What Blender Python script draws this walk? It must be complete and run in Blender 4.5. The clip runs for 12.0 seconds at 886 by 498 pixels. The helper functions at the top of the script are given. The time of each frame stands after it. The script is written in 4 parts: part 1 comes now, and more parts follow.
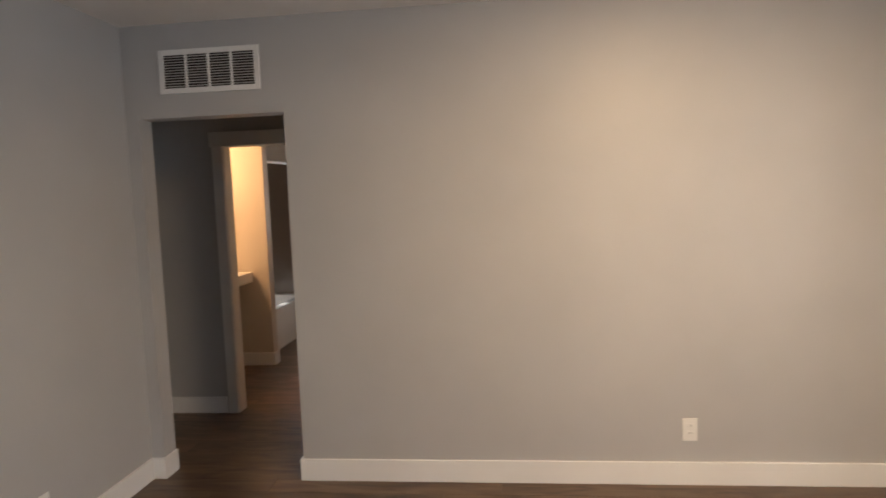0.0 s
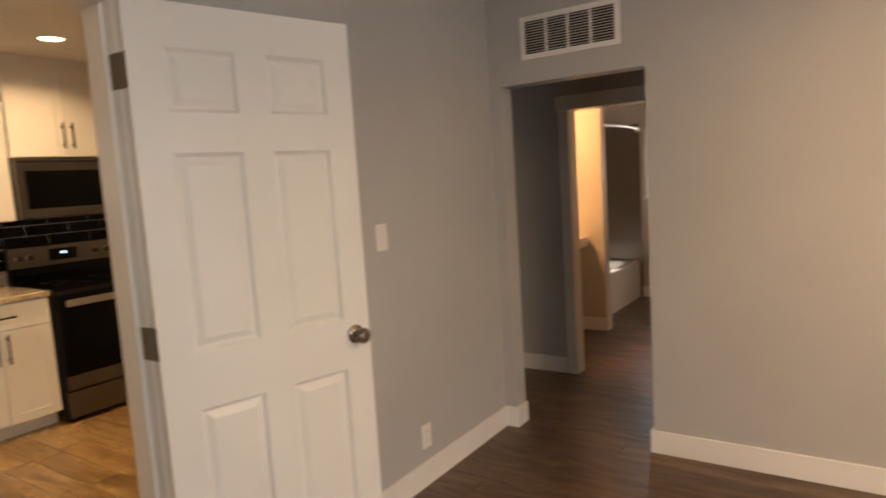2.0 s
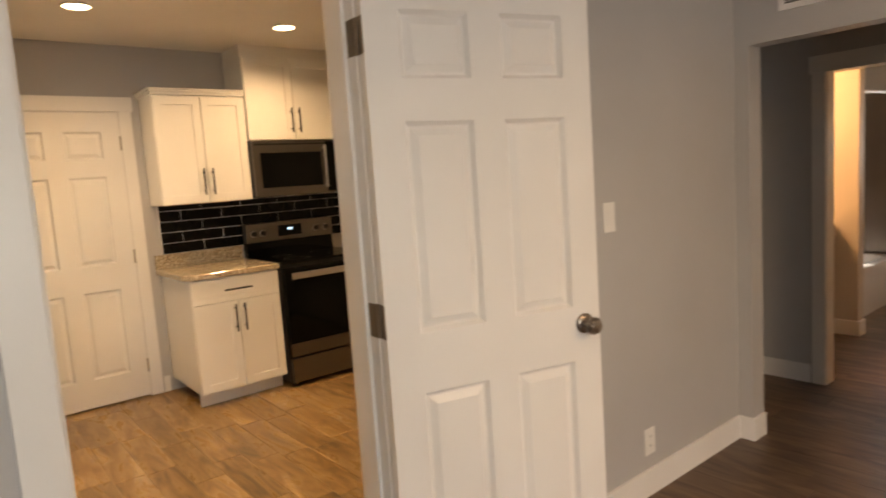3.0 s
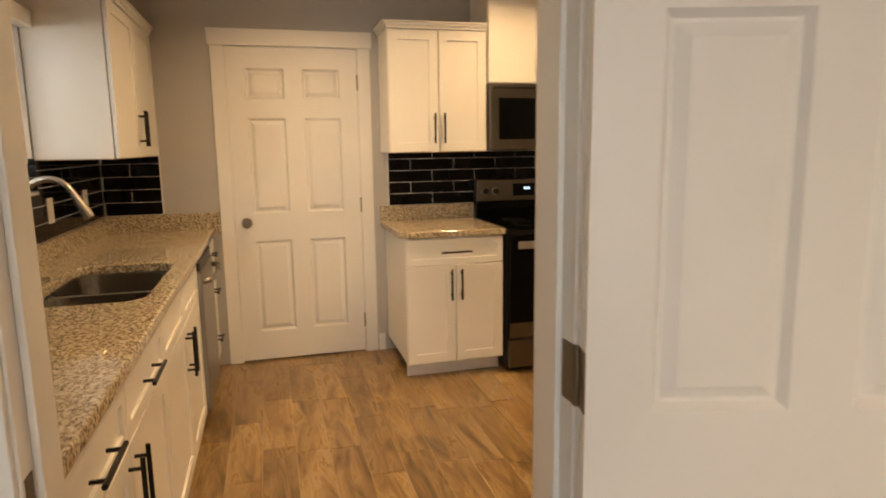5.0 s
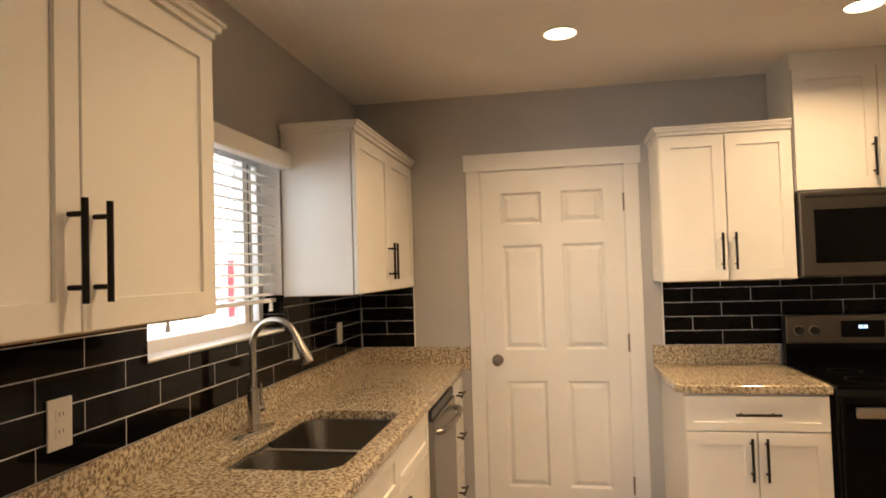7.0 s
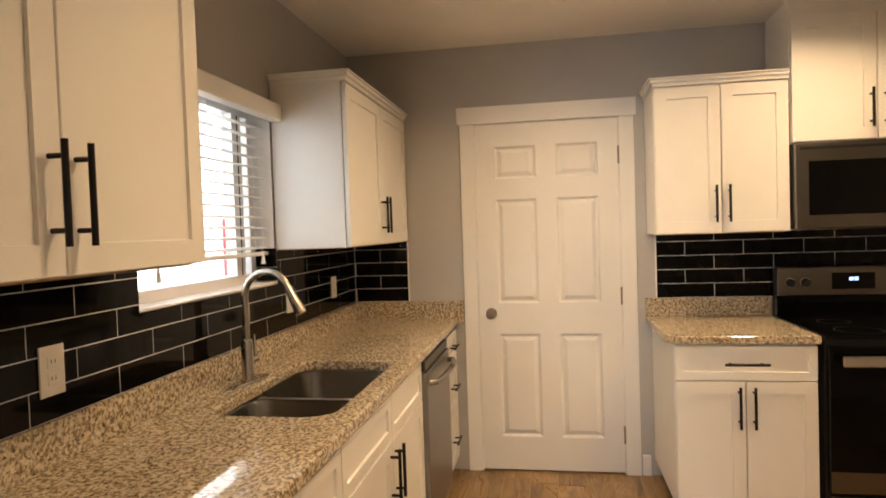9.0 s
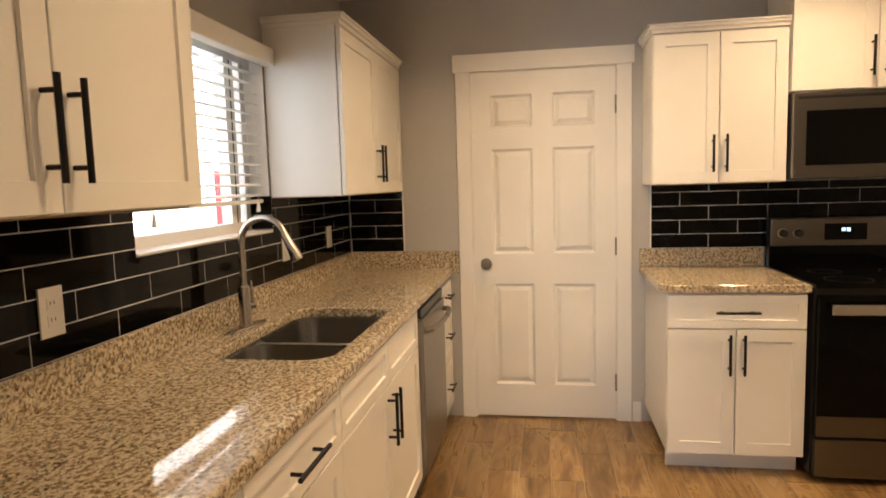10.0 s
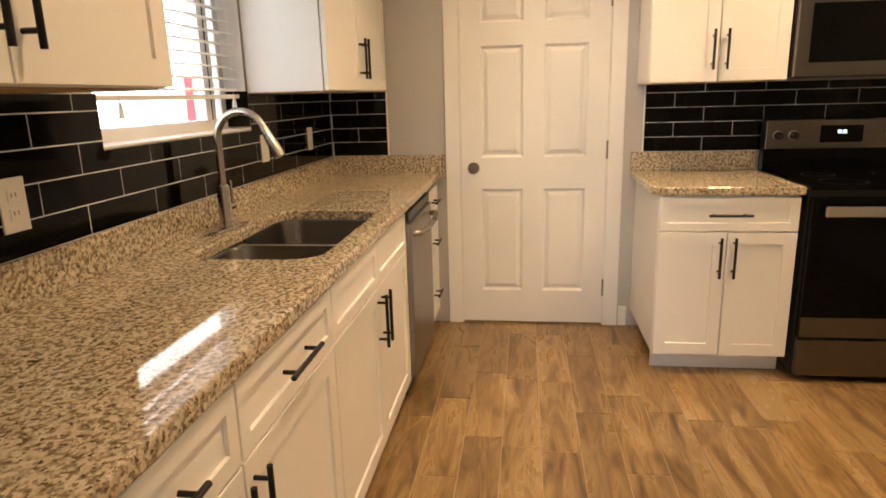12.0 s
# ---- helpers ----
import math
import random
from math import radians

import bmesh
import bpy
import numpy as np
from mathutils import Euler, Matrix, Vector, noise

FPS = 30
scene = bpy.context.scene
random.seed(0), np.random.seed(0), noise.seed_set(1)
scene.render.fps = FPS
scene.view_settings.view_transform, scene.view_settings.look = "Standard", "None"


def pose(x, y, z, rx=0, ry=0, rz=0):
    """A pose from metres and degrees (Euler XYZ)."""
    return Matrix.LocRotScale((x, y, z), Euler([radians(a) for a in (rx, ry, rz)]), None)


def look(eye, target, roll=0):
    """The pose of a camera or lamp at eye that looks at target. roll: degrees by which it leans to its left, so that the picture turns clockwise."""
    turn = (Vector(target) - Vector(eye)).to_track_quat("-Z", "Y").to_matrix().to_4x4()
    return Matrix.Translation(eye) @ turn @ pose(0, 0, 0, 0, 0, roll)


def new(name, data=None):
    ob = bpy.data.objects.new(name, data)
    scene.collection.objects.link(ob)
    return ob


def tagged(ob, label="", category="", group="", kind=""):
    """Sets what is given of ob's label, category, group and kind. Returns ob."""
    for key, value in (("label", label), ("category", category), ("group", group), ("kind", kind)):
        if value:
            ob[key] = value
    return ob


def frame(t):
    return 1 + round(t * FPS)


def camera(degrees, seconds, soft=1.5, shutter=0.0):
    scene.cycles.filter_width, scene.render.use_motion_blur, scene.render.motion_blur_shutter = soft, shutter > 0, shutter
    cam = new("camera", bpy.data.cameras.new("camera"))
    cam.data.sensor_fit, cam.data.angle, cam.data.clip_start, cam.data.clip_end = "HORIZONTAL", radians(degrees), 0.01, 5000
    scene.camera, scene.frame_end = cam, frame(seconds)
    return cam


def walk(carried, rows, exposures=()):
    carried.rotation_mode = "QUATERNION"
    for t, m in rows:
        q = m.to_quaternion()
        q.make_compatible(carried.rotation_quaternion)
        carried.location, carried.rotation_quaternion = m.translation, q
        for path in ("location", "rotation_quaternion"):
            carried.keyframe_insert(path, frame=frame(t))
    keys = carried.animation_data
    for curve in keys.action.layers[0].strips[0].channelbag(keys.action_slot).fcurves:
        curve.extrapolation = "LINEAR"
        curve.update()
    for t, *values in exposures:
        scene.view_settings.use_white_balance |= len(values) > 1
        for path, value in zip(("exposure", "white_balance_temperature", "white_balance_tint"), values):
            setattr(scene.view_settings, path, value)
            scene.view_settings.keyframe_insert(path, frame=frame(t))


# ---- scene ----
cam = camera(70.2, 12.0, soft=1.7, shutter=0.4)
PATH = [
    (0, (1.191, 1.567, 1.502), (0.971, 3.548, 1.335), -2.2),
    (0.5, (1.151, 1.577, 1.491), (0.711, 3.52, 1.319), -2.4),
    (1, (1.096, 1.578, 1.497), (0.438, 3.457, 1.307), -2.6),
    (1.5, (1.049, 1.578, 1.49), (0.234, 3.393, 1.286), -3.3),
    (2, (0.945, 1.58, 1.476), (-0.172, 3.225, 1.258), -3.6),
    (2.5, (0.829, 1.619, 1.461), (-0.536, 3.064, 1.239), -3.8),
    (3, (0.693, 1.645, 1.442), (-0.856, 2.889, 1.217), -3.9),
    (3.5, (0.591, 1.687, 1.437), (-1.083, 2.748, 1.171), -2.8),
    (5.3, (-0.09, 2.175, 1.397), (-2.032, 2.571, 1.125), -1.6),
    (5.5, (-0.194, 2.162, 1.383), (-2.159, 2.459, 1.16), -2.3),
    (6, (-0.377, 2.277, 1.41), (-2.372, 2.199, 1.289), -2.3),
    (6.5, (-0.457, 2.325, 1.441), (-2.439, 2.055, 1.426), -2.0),
    (7, (-0.486, 2.341, 1.474), (-2.454, 1.994, 1.54), -1.7),
    (7.2, (-0.505, 2.324, 1.474), (-2.474, 1.99, 1.579), -1.8),
    (9, (-0.497, 2.355, 1.442), (-2.467, 2.015, 1.38), -1.9),
    (9.5, (-0.498, 2.353, 1.426), (-2.466, 2.02, 1.299), -1.9),
    (10, (-0.493, 2.342, 1.413), (-2.456, 2.021, 1.209), -1.7),
    (10.5, (-0.494, 2.343, 1.398), (-2.448, 2.024, 1.118), -1.6),
    (11, (-0.513, 2.315, 1.372), (-2.459, 2.037, 1.004), -1.5),
    (11.5, (-0.525, 2.299, 1.361), (-2.458, 2.038, 0.918), -1.4),
    (12, (-0.572, 2.286, 1.347), (-2.498, 2.03, 0.874), -1.5),
]
EXPOSURES = [(0, 1.84, 6300, 8), (1.5, 1.90, 7000, 10), (2.0, 2.02, 7600, 13), (2.5, 2.13, 7600, 12), (3.5, 2.23, 7800, 12), (5.5, 2.06, 7400, 10), (7.0, 2.24, 6700, 10), (9.5, 2.27, 6650, 10), (12, 2.40, 6650, 10)]
walk(cam, [(t, look(eye, target, roll)) for t, eye, target, roll in PATH], EXPOSURES)

# ---- light ----
SUN_ELEVATION, SUN_ROTATION = 38.0, 40.0
world = bpy.data.worlds.new("sky")
scene.world = world
world.use_nodes = True
wn = world.node_tree.nodes
sky = wn.new("ShaderNodeTexSky")
sky.sky_type, sky.sun_disc = "NISHITA", False
sky.sun_elevation, sky.sun_rotation = radians(SUN_ELEVATION), radians(SUN_ROTATION)
wn["Background"].inputs["Strength"].default_value = 0.15
world.node_tree.links.new(sky.outputs["Color"], wn["Background"].inputs["Color"])


def lamp(name, kind, m, energy, colour, **settings):
    data = bpy.data.lights.new(name, kind)
    data.energy, data.color = energy, colour
    for key, value in settings.items():
        if key == "size":
            data.size = value
        elif key == "size_y":
            data.shape, data.size_y = "RECTANGLE", value
        elif key == "angle":
            data.angle = radians(value)
        elif key == "spread":
            data.spread = radians(value)
        elif key == "radius":
            data.shadow_soft_size = value
        elif key == "cone":
            data.spot_size, data.spot_blend = radians(value), 0.6
    ob = new(name, data)
    ob.matrix_world = m
    return ob


sun_dir = Vector((math.sin(radians(SUN_ROTATION)) * math.cos(radians(SUN_ELEVATION)), math.cos(radians(SUN_ROTATION)) * math.cos(radians(SUN_ELEVATION)), math.sin(radians(SUN_ELEVATION))))
lamp("sun", "SUN", look(sun_dir * 20, (0, 0, 0)), 5.0, (1.0, 0.95, 0.88), angle=0.5)
WARM = (1.0, 0.68, 0.38)
# Last two cans are added, unseen and without fixtures, to fill the grid.
CANS = [(-3.29, 2.40), (-3.29, 3.62), (-1.95, 2.40), (-1.95, 3.62)]
KITCHEN_CEILING, ROOM_CEILING = 2.505, 2.45
ROOM_X1 = 3.62
for cx, cy in CANS:
    lamp("can_light", "AREA", look((cx, cy, KITCHEN_CEILING - 0.03), (cx, cy, 0)), 2.85, WARM, size=0.13, spread=146)
lamp("window_light", "AREA", look((-1.28, 0.29, 1.75), (-3.08, 1.34, 1.5)), 4.2, (0.86, 0.95, 1.0), size=1.0, size_y=0.9)
lamp("room_window_light", "AREA", look((ROOM_X1 - 0.03, 1.4, 1.30), (-0.8, 2.9, 1.0)), 6.6, (0.88, 0.93, 1.0), size=2.0, size_y=1.4, spread=160)
lamp("room_ceiling_light", "AREA", look((2.0, 3.0, 2.42), (1.9, 3.8, 0)), 17.0, (1.0, 0.68, 0.40), size=0.3, spread=155)
lamp("vanity_light", "AREA", look((-1.85, 6.55, 2.1), (-1.2, 7.15, 1.2)), 8.5, (1.0, 0.54, 0.24), size=0.4)
lamp("bath_window_light", "AREA", look((-0.8, 8.80, 1.52), (-0.8, 6, 0.8)), 1.3, (0.9, 0.95, 1.0), size=0.6, size_y=0.7)


# ---- materials ----
class Mat:
    def __init__(self, name, rough=0.5, metal=0.0):
        self.m = bpy.data.materials.new(name)
        self.m.use_nodes = True
        self.t = self.m.node_tree
        self.b = self.t.nodes["Principled BSDF"]
        self.b.inputs["Roughness"].default_value = rough
        self.b.inputs["Metallic"].default_value = metal

    def node(self, kind, **inputs):
        n = self.t.nodes.new(kind)
        for k, v in inputs.items():
            n.inputs[k].default_value = v
        return n

    def link(self, a, b):
        self.t.links.new(a, b)

    def coords(self, scale=(1, 1, 1), world_space=True, shift=False):
        if world_space:
            src = self.node("ShaderNodeNewGeometry").outputs["Position"]
        else:
            src = self.node("ShaderNodeTexCoord").outputs["Object"]
        mp = self.node("ShaderNodeMapping")
        mp.inputs["Scale"].default_value = scale
        self.link(src, mp.inputs["Vector"])
        if shift:
            info = self.node("ShaderNodeObjectInfo")
            mul = self.node("ShaderNodeMath")
            mul.operation = "MULTIPLY"
            mul.inputs[1].default_value = 37.0
            self.link(info.outputs["Random"], mul.inputs[0])
            comb = self.node("ShaderNodeCombineXYZ")
            for axis in "XYZ":
                self.link(mul.outputs[0], comb.inputs[axis])
            self.link(comb.outputs[0], mp.inputs["Location"])
        return mp.outputs["Vector"]

    def noise(self, vec, scale, detail=4, rough=0.55):
        n = self.node("ShaderNodeTexNoise", Scale=scale, Detail=detail, Roughness=rough)
        self.link(vec, n.inputs["Vector"])
        return n.outputs["Fac"]

    def ramp(self, fac, stops):
        r = self.node("ShaderNodeValToRGB")
        while len(r.color_ramp.elements) < len(stops):
            r.color_ramp.elements.new(0.5)
        for e, (p, c) in zip(r.color_ramp.elements, stops):
            e.position, e.color = p, (*c, 1) if len(c) == 3 else c
        self.link(fac, r.inputs["Fac"])
        return r.outputs["Color"]

    def mix(self, fac, a, b, mode="MIX"):
        n = self.t.nodes.new("ShaderNodeMix")
        n.data_type, n.blend_type = "RGBA", mode
        for value, sock in ((fac, n.inputs[0]), (a, n.inputs[6]), (b, n.inputs[7])):
            if isinstance(value, (int, float)):
                sock.default_value = value
            elif isinstance(value, tuple):
                sock.default_value = (*value, 1)
            else:
                self.link(value, sock)
        return n.outputs[2]

    def colour(self, value):
        if isinstance(value, tuple):
            self.b.inputs["Base Color"].default_value = (*value, 1)
        else:
            self.link(value, self.b.inputs["Base Color"])
        return self

    def roughness(self, fac, lo, hi):
        n = self.node("ShaderNodeMapRange")
        n.inputs["To Min"].default_value, n.inputs["To Max"].default_value = lo, hi
        self.link(fac, n.inputs["Value"])
        self.link(n.outputs[0], self.b.inputs["Roughness"])
        return self

    def bump(self, fac, strength, distance):
        n = self.node("ShaderNodeBump", Strength=strength, Distance=distance)
        self.link(fac, n.inputs["Height"])
        self.link(n.outputs[0], self.b.inputs["Normal"])
        return self


def paint(name, colour, rough, texture=0.25, grain=160.0, drift=0.05):
    m = Mat(name, rough)
    v = m.coords()
    broad = m.noise(v, 1.3, 3)
    dark = tuple(c * (1 - drift) for c in colour)
    light = tuple(min(1, c * (1 + drift)) for c in colour)
    m.colour(m.ramp(broad, [(0.3, dark), (0.7, light)]))
    fine = m.noise(v, grain, 3)
    m.bump(fine, texture, 0.0015)
    m.roughness(m.noise(v, 4, 4), rough - 0.06, rough + 0.08)
    return m.m


WALL = paint("grey_wall_paint", (0.45, 0.443, 0.438), 0.44, 0.30)
CEILING = paint("ceiling_paint", (0.82, 0.80, 0.77), 0.8, 0.4, 90)
TRIM = paint("white_trim_paint", (0.78, 0.77, 0.75), 0.32, 0.08)
DOOR = paint("white_door_paint", (0.76, 0.75, 0.73), 0.36, 0.12, 60)
CABINET = paint("white_cabinet_lacquer", (0.79, 0.78, 0.75), 0.30, 0.05)
PLASTIC = paint("white_plastic", (0.78, 0.77, 0.74), 0.35, 0.02)
BATH_WALL = paint("bath_wall_paint", (0.54, 0.49, 0.43), 0.6, 0.3)
TUB = paint("white_tub_enamel", (0.8, 0.79, 0.77), 0.15, 0.02)
SURROUND = paint("brown_surround_tile", (0.17, 0.125, 0.095), 0.3, 0.1, 30)
SIDING = paint("white_siding", (0.8, 0.8, 0.79), 0.7, 0.2)
RED = paint("red_paint", (0.62, 0.02, 0.025), 0.5, 0.1)
CONCRETE = paint("pale_concrete", (0.5, 0.49, 0.46), 0.85, 0.5, 60)
BLIND = paint("white_blind_slat", (0.82, 0.82, 0.80), 0.4, 0.02)
UNDERSIDE = paint("raw_maple_underside", (0.40, 0.26, 0.14), 0.55, 0.1, 40, drift=0.15)
FLOOR_GROUT = paint("tan_floor_grout", (0.42, 0.33, 0.215), 0.85, 0.3, 300)
GROUT = paint("pale_grout", (0.66, 0.67, 0.69), 0.85, 0.3, 300)


def metal(name, colour, rough, brushed=(1, 1, 60), amount=0.12):
    m = Mat(name, rough, 1.0)
    v = m.coords(brushed, world_space=False)
    n = m.noise(v, 8, 6)
    m.colour(m.ramp(n, [(0.3, tuple(c * (1 - amount) for c in colour)), (0.7, colour)]))
    m.roughness(n, rough * 0.8, rough * 1.25)
    return m.m


SINK_STEEL = metal("satin_sink_steel", (0.44, 0.43, 0.41), 0.24)
DISHWASHER_STEEL = metal("smudged_dark_stainless", (0.30, 0.285, 0.265), 0.33)
STEEL = metal("brushed_stainless_steel", (0.60, 0.585, 0.555), 0.29)
NICKEL = metal("brushed_nickel", (0.50, 0.47, 0.43), 0.25, (30, 30, 30))
DARK_NICKEL = metal("tarnished_nickel", (0.27, 0.235, 0.20), 0.27, (30, 30, 30))
DARK_STEEL = metal("dark_stainless_steel", (0.18, 0.165, 0.15), 0.34)
BLACK_METAL = Mat("matte_black_metal", 0.38, 0.6).colour((0.012, 0.011, 0.011)).m
HINGE = metal("aged_bronze_hinge", (0.20, 0.16, 0.12), 0.45, (20, 20, 20))
def black_glass():
    m = Mat("black_oven_glass", 0.05).colour((0.003, 0.003, 0.003))
    m.b.inputs["Specular IOR Level"].default_value = 0.12
    return m.m


GLASS_BLACK = black_glass()
BLACK_PLASTIC = Mat("black_plastic", 0.4).colour((0.012, 0.012, 0.012)).m
# Near-black of joints and seals; painted shade in duct, slots and behind the door.
JOINT_AND_SHADE_BLACK = Mat("joint_and_shade_black", 0.9).colour((0.02, 0.018, 0.016)).m


def tile_material():
    m = Mat("black_glazed_tile", 0.06)
    m.b.inputs["Specular IOR Level"].default_value = 0.13
    v = m.coords(shift=True)
    n = m.noise(v, 7, 3)
    m.colour(m.ramp(n, [(0.3, (0.002, 0.002, 0.002)), (0.75, (0.006, 0.0055, 0.005))]))
    m.bump(m.noise(v, 9, 2), 0.05, 0.002)
    return m.m


TILE = tile_material()


def granite_material():
    m = Mat("speckled_granite", 0.08)
    v = m.coords()
    warp = m.noise(v, 30, 3)
    cells = m.node("ShaderNodeTexVoronoi", Scale=95.0, Randomness=1.0)
    m.link(v, cells.inputs["Vector"])
    small = m.node("ShaderNodeTexVoronoi", Scale=210.0, Randomness=1.0)
    m.link(v, small.inputs["Vector"])
    sep = m.node("ShaderNodeSeparateColor")
    m.link(cells.outputs["Color"], sep.inputs["Color"])
    sep2 = m.node("ShaderNodeSeparateColor")
    m.link(small.outputs["Color"], sep2.inputs["Color"])
    base = m.ramp(sep.outputs["Red"], [(0.0, (0.50, 0.42, 0.30)), (0.35, (0.58, 0.50, 0.365)), (0.7, (0.65, 0.575, 0.44)), (1.0, (0.44, 0.36, 0.255))])
    clump = m.noise(v, 84, 4, 0.62)
    brown = m.ramp(clump, [(0.475, (0, 0, 0)), (0.555, (1, 1, 1))])
    c = m.mix(brown, base, m.ramp(sep2.outputs["Red"], [(0, (0.120, 0.088, 0.054)), (0.35, (0.21, 0.155, 0.096)), (1, (0.34, 0.265, 0.175))]))
    core = m.ramp(m.noise(v, 96, 3, 0.6), [(0.585, (0, 0, 0)), (0.64, (1, 1, 1))])
    c = m.mix(core, c, (0.080, 0.058, 0.039))
    grey = m.ramp(m.noise(v, 70, 3, 0.6), [(0.585, (0, 0, 0)), (0.64, (1, 1, 1))])
    c = m.mix(m.mix(0.45, grey, (0.0, 0.0, 0.0)), c, (0.24, 0.235, 0.225))
    pale = m.ramp(m.noise(v, 26, 4), [(0.58, (0, 0, 0)), (0.66, (1, 1, 1))])
    c = m.mix(m.mix(0.6, pale, (0.0, 0.0, 0.0)), c, (0.67, 0.60, 0.47))
    m.colour(c)
    m.roughness(warp, 0.02, 0.06)
    return m.m


GRANITE = granite_material()


def wood_material(name, dark, mid, light, rough, spread, figure=(1.5, 8.0), knots=0.0, stops=(0.28, 0.46, 0.66)):
    m = Mat(name, rough)
    v = m.coords((figure[0], figure[1], figure[1]), shift=True)
    n = m.node("ShaderNodeTexNoise", Scale=1.7, Detail=6.0, Roughness=0.55, Distortion=1.1)
    m.link(v, n.inputs["Vector"])
    grain = n.outputs["Fac"]
    c = m.ramp(grain, [(stops[0], dark), (stops[1], mid), (stops[2], light)])
    streak = m.noise(m.coords((2.5, 70.0, 70.0), shift=True), 2.0, 5)
    c = m.mix(0.30, c, m.ramp(streak, [(0.35, (0.6, 0.55, 0.5)), (0.65, (1, 1, 1))]), "MULTIPLY")
    if knots:
        blot = m.noise(m.coords((1.4, 9.0, 9.0), shift=True), 2.3, 4, 0.6)
        c = m.mix(knots, c, m.ramp(blot, [(0.56, (1, 1, 1)), (0.70, (0.45, 0.38, 0.30))]), "MULTIPLY")
    info = m.node("ShaderNodeObjectInfo")
    tone = m.ramp(info.outputs["Random"], [(0.0, (1 - spread,) * 3), (1.0, (1.0, 1.0, 1.0))])
    c = m.mix(1.0, c, tone, "MULTIPLY")
    m.colour(c)
    m.roughness(grain, rough + 0.08, rough - 0.05)
    m.bump(streak, 0.12, 0.0012)
    return m.m


KITCHEN_WOOD = wood_material("golden_wood_plank_tile", (0.112, 0.062, 0.024), (0.295, 0.182, 0.076), (0.47, 0.33, 0.165), 0.27, 0.30, figure=(1.3, 7.0), knots=0.6, stops=(0.29, 0.47, 0.65))
ROOM_WOOD = wood_material("dark_brown_vinyl_plank", (0.045, 0.025, 0.014), (0.108, 0.062, 0.033), (0.175, 0.11, 0.062), 0.36, 0.35)


def glow(name, colour, strength):
    m = bpy.data.materials.new(name)
    m.use_nodes = True
    b = m.node_tree.nodes["Principled BSDF"]
    b.inputs["Base Color"].default_value = (*colour, 1)
    b.inputs["Emission Color"].default_value = (*colour, 1)
    b.inputs["Emission Strength"].default_value = strength
    return m


LENS_GLOW = glow("lit_lens", (1.0, 0.78, 0.50), 2.6)
CLOCK_GLOW = glow("lit_clock_digits", (0.42, 0.66, 1.0), 0.55)


def glass_material():
    m = Mat("window_glass", 0.0)
    m.b.inputs["Transmission Weight"].default_value = 1.0
    m.b.inputs["IOR"].default_value = 1.02
    return m.m


GLASS = glass_material()


# ---- builders ----
def box(bm, x0, x1, y0, y1, z0, z1, bevel=0.0):
    m = Matrix.LocRotScale(((x0 + x1) / 2, (y0 + y1) / 2, (z0 + z1) / 2), None, (abs(x1 - x0), abs(y1 - y0), abs(z1 - z0)))
    made = bmesh.ops.create_cube(bm, size=1, matrix=m)["verts"]
    if bevel:
        edges = {e for v in made for e in v.link_edges}
        bmesh.ops.bevel(bm, geom=list(edges), offset=bevel, segments=2, affect="EDGES", profile=0.6)
    return bm


def boxes(*rows, bevel=0.0):
    bm = bmesh.new()
    for r in rows:
        box(bm, *r, bevel=bevel)
    return bm


def rod(bm, a, b, r, sides=16, r2=None):
    a, b = Vector(a), Vector(b)
    d = b - a
    m = Matrix.Translation((a + b) / 2) @ d.to_track_quat("Z", "Y").to_matrix().to_4x4()
    bmesh.ops.create_cone(bm, cap_ends=True, segments=sides, radius1=r, radius2=r if r2 is None else r2, depth=d.length, matrix=m)
    return bm


def lathe(profile, sides=24):
    """A turned body round z from (radius, height) pairs."""
    bm = bmesh.new()
    rings = [[bm.verts.new((r * math.cos(2 * math.pi * k / sides), r * math.sin(2 * math.pi * k / sides), z)) for k in range(sides)] for r, z in profile]
    for a, b in zip(rings, rings[1:]):
        for k in range(sides):
            bm.faces.new((a[k], a[(k + 1) % sides], b[(k + 1) % sides], b[k]))
    bm.faces.new(list(reversed(rings[0])))
    bm.faces.new(rings[-1])
    return bm


def tube(points, radius, sides=14):
    """A round tube along points; radius may be a list."""
    pts = [Vector(p) for p in points]
    bm, rings, side = bmesh.new(), [], Vector((1, 0, 0))
    for i, p in enumerate(pts):
        d = (pts[min(i + 1, len(pts) - 1)] - pts[max(i - 1, 0)]).normalized()
        u = side - d * side.dot(d)
        if u.length < 1e-3:
            u = Vector((0, 1, 0)) - d * d.y
        u.normalize()
        w = d.cross(u)
        r = radius[i] if isinstance(radius, list) else radius
        rings.append([bm.verts.new(p + r * (math.cos(2 * math.pi * k / sides) * u + math.sin(2 * math.pi * k / sides) * w)) for k in range(sides)])
    for a, b in zip(rings, rings[1:]):
        for k in range(sides):
            bm.faces.new((a[k], a[(k + 1) % sides], b[(k + 1) % sides], b[k]))
    bm.faces.new(list(reversed(rings[0])))
    bm.faces.new(rings[-1])
    return bm


def turned(bm, m):
    bmesh.ops.transform(bm, matrix=m, verts=bm.verts)
    return bm


def to_mesh(name, bm, material, smooth=False):
    bmesh.ops.recalc_face_normals(bm, faces=bm.faces)
    me = bpy.data.meshes.new(name)
    bm.to_mesh(me)
    bm.free()
    me.materials.append(material)
    if smooth:
        me.shade_smooth()
        me.set_sharp_from_angle(angle=radians(35))
    return me


def part(name, bm, material, parent=None, label="", smooth=False):
    ob = new(name, to_mesh(name, bm, material, smooth))
    if parent is not None:
        ob.parent = parent
    if label:
        tagged(ob, label)
    return ob


def thing(name, m, label, category, group="", kind=""):
    ob = new(name)
    ob.empty_display_size = 0.05
    ob.matrix_basis = m
    return tagged(ob, label, category, group, kind)


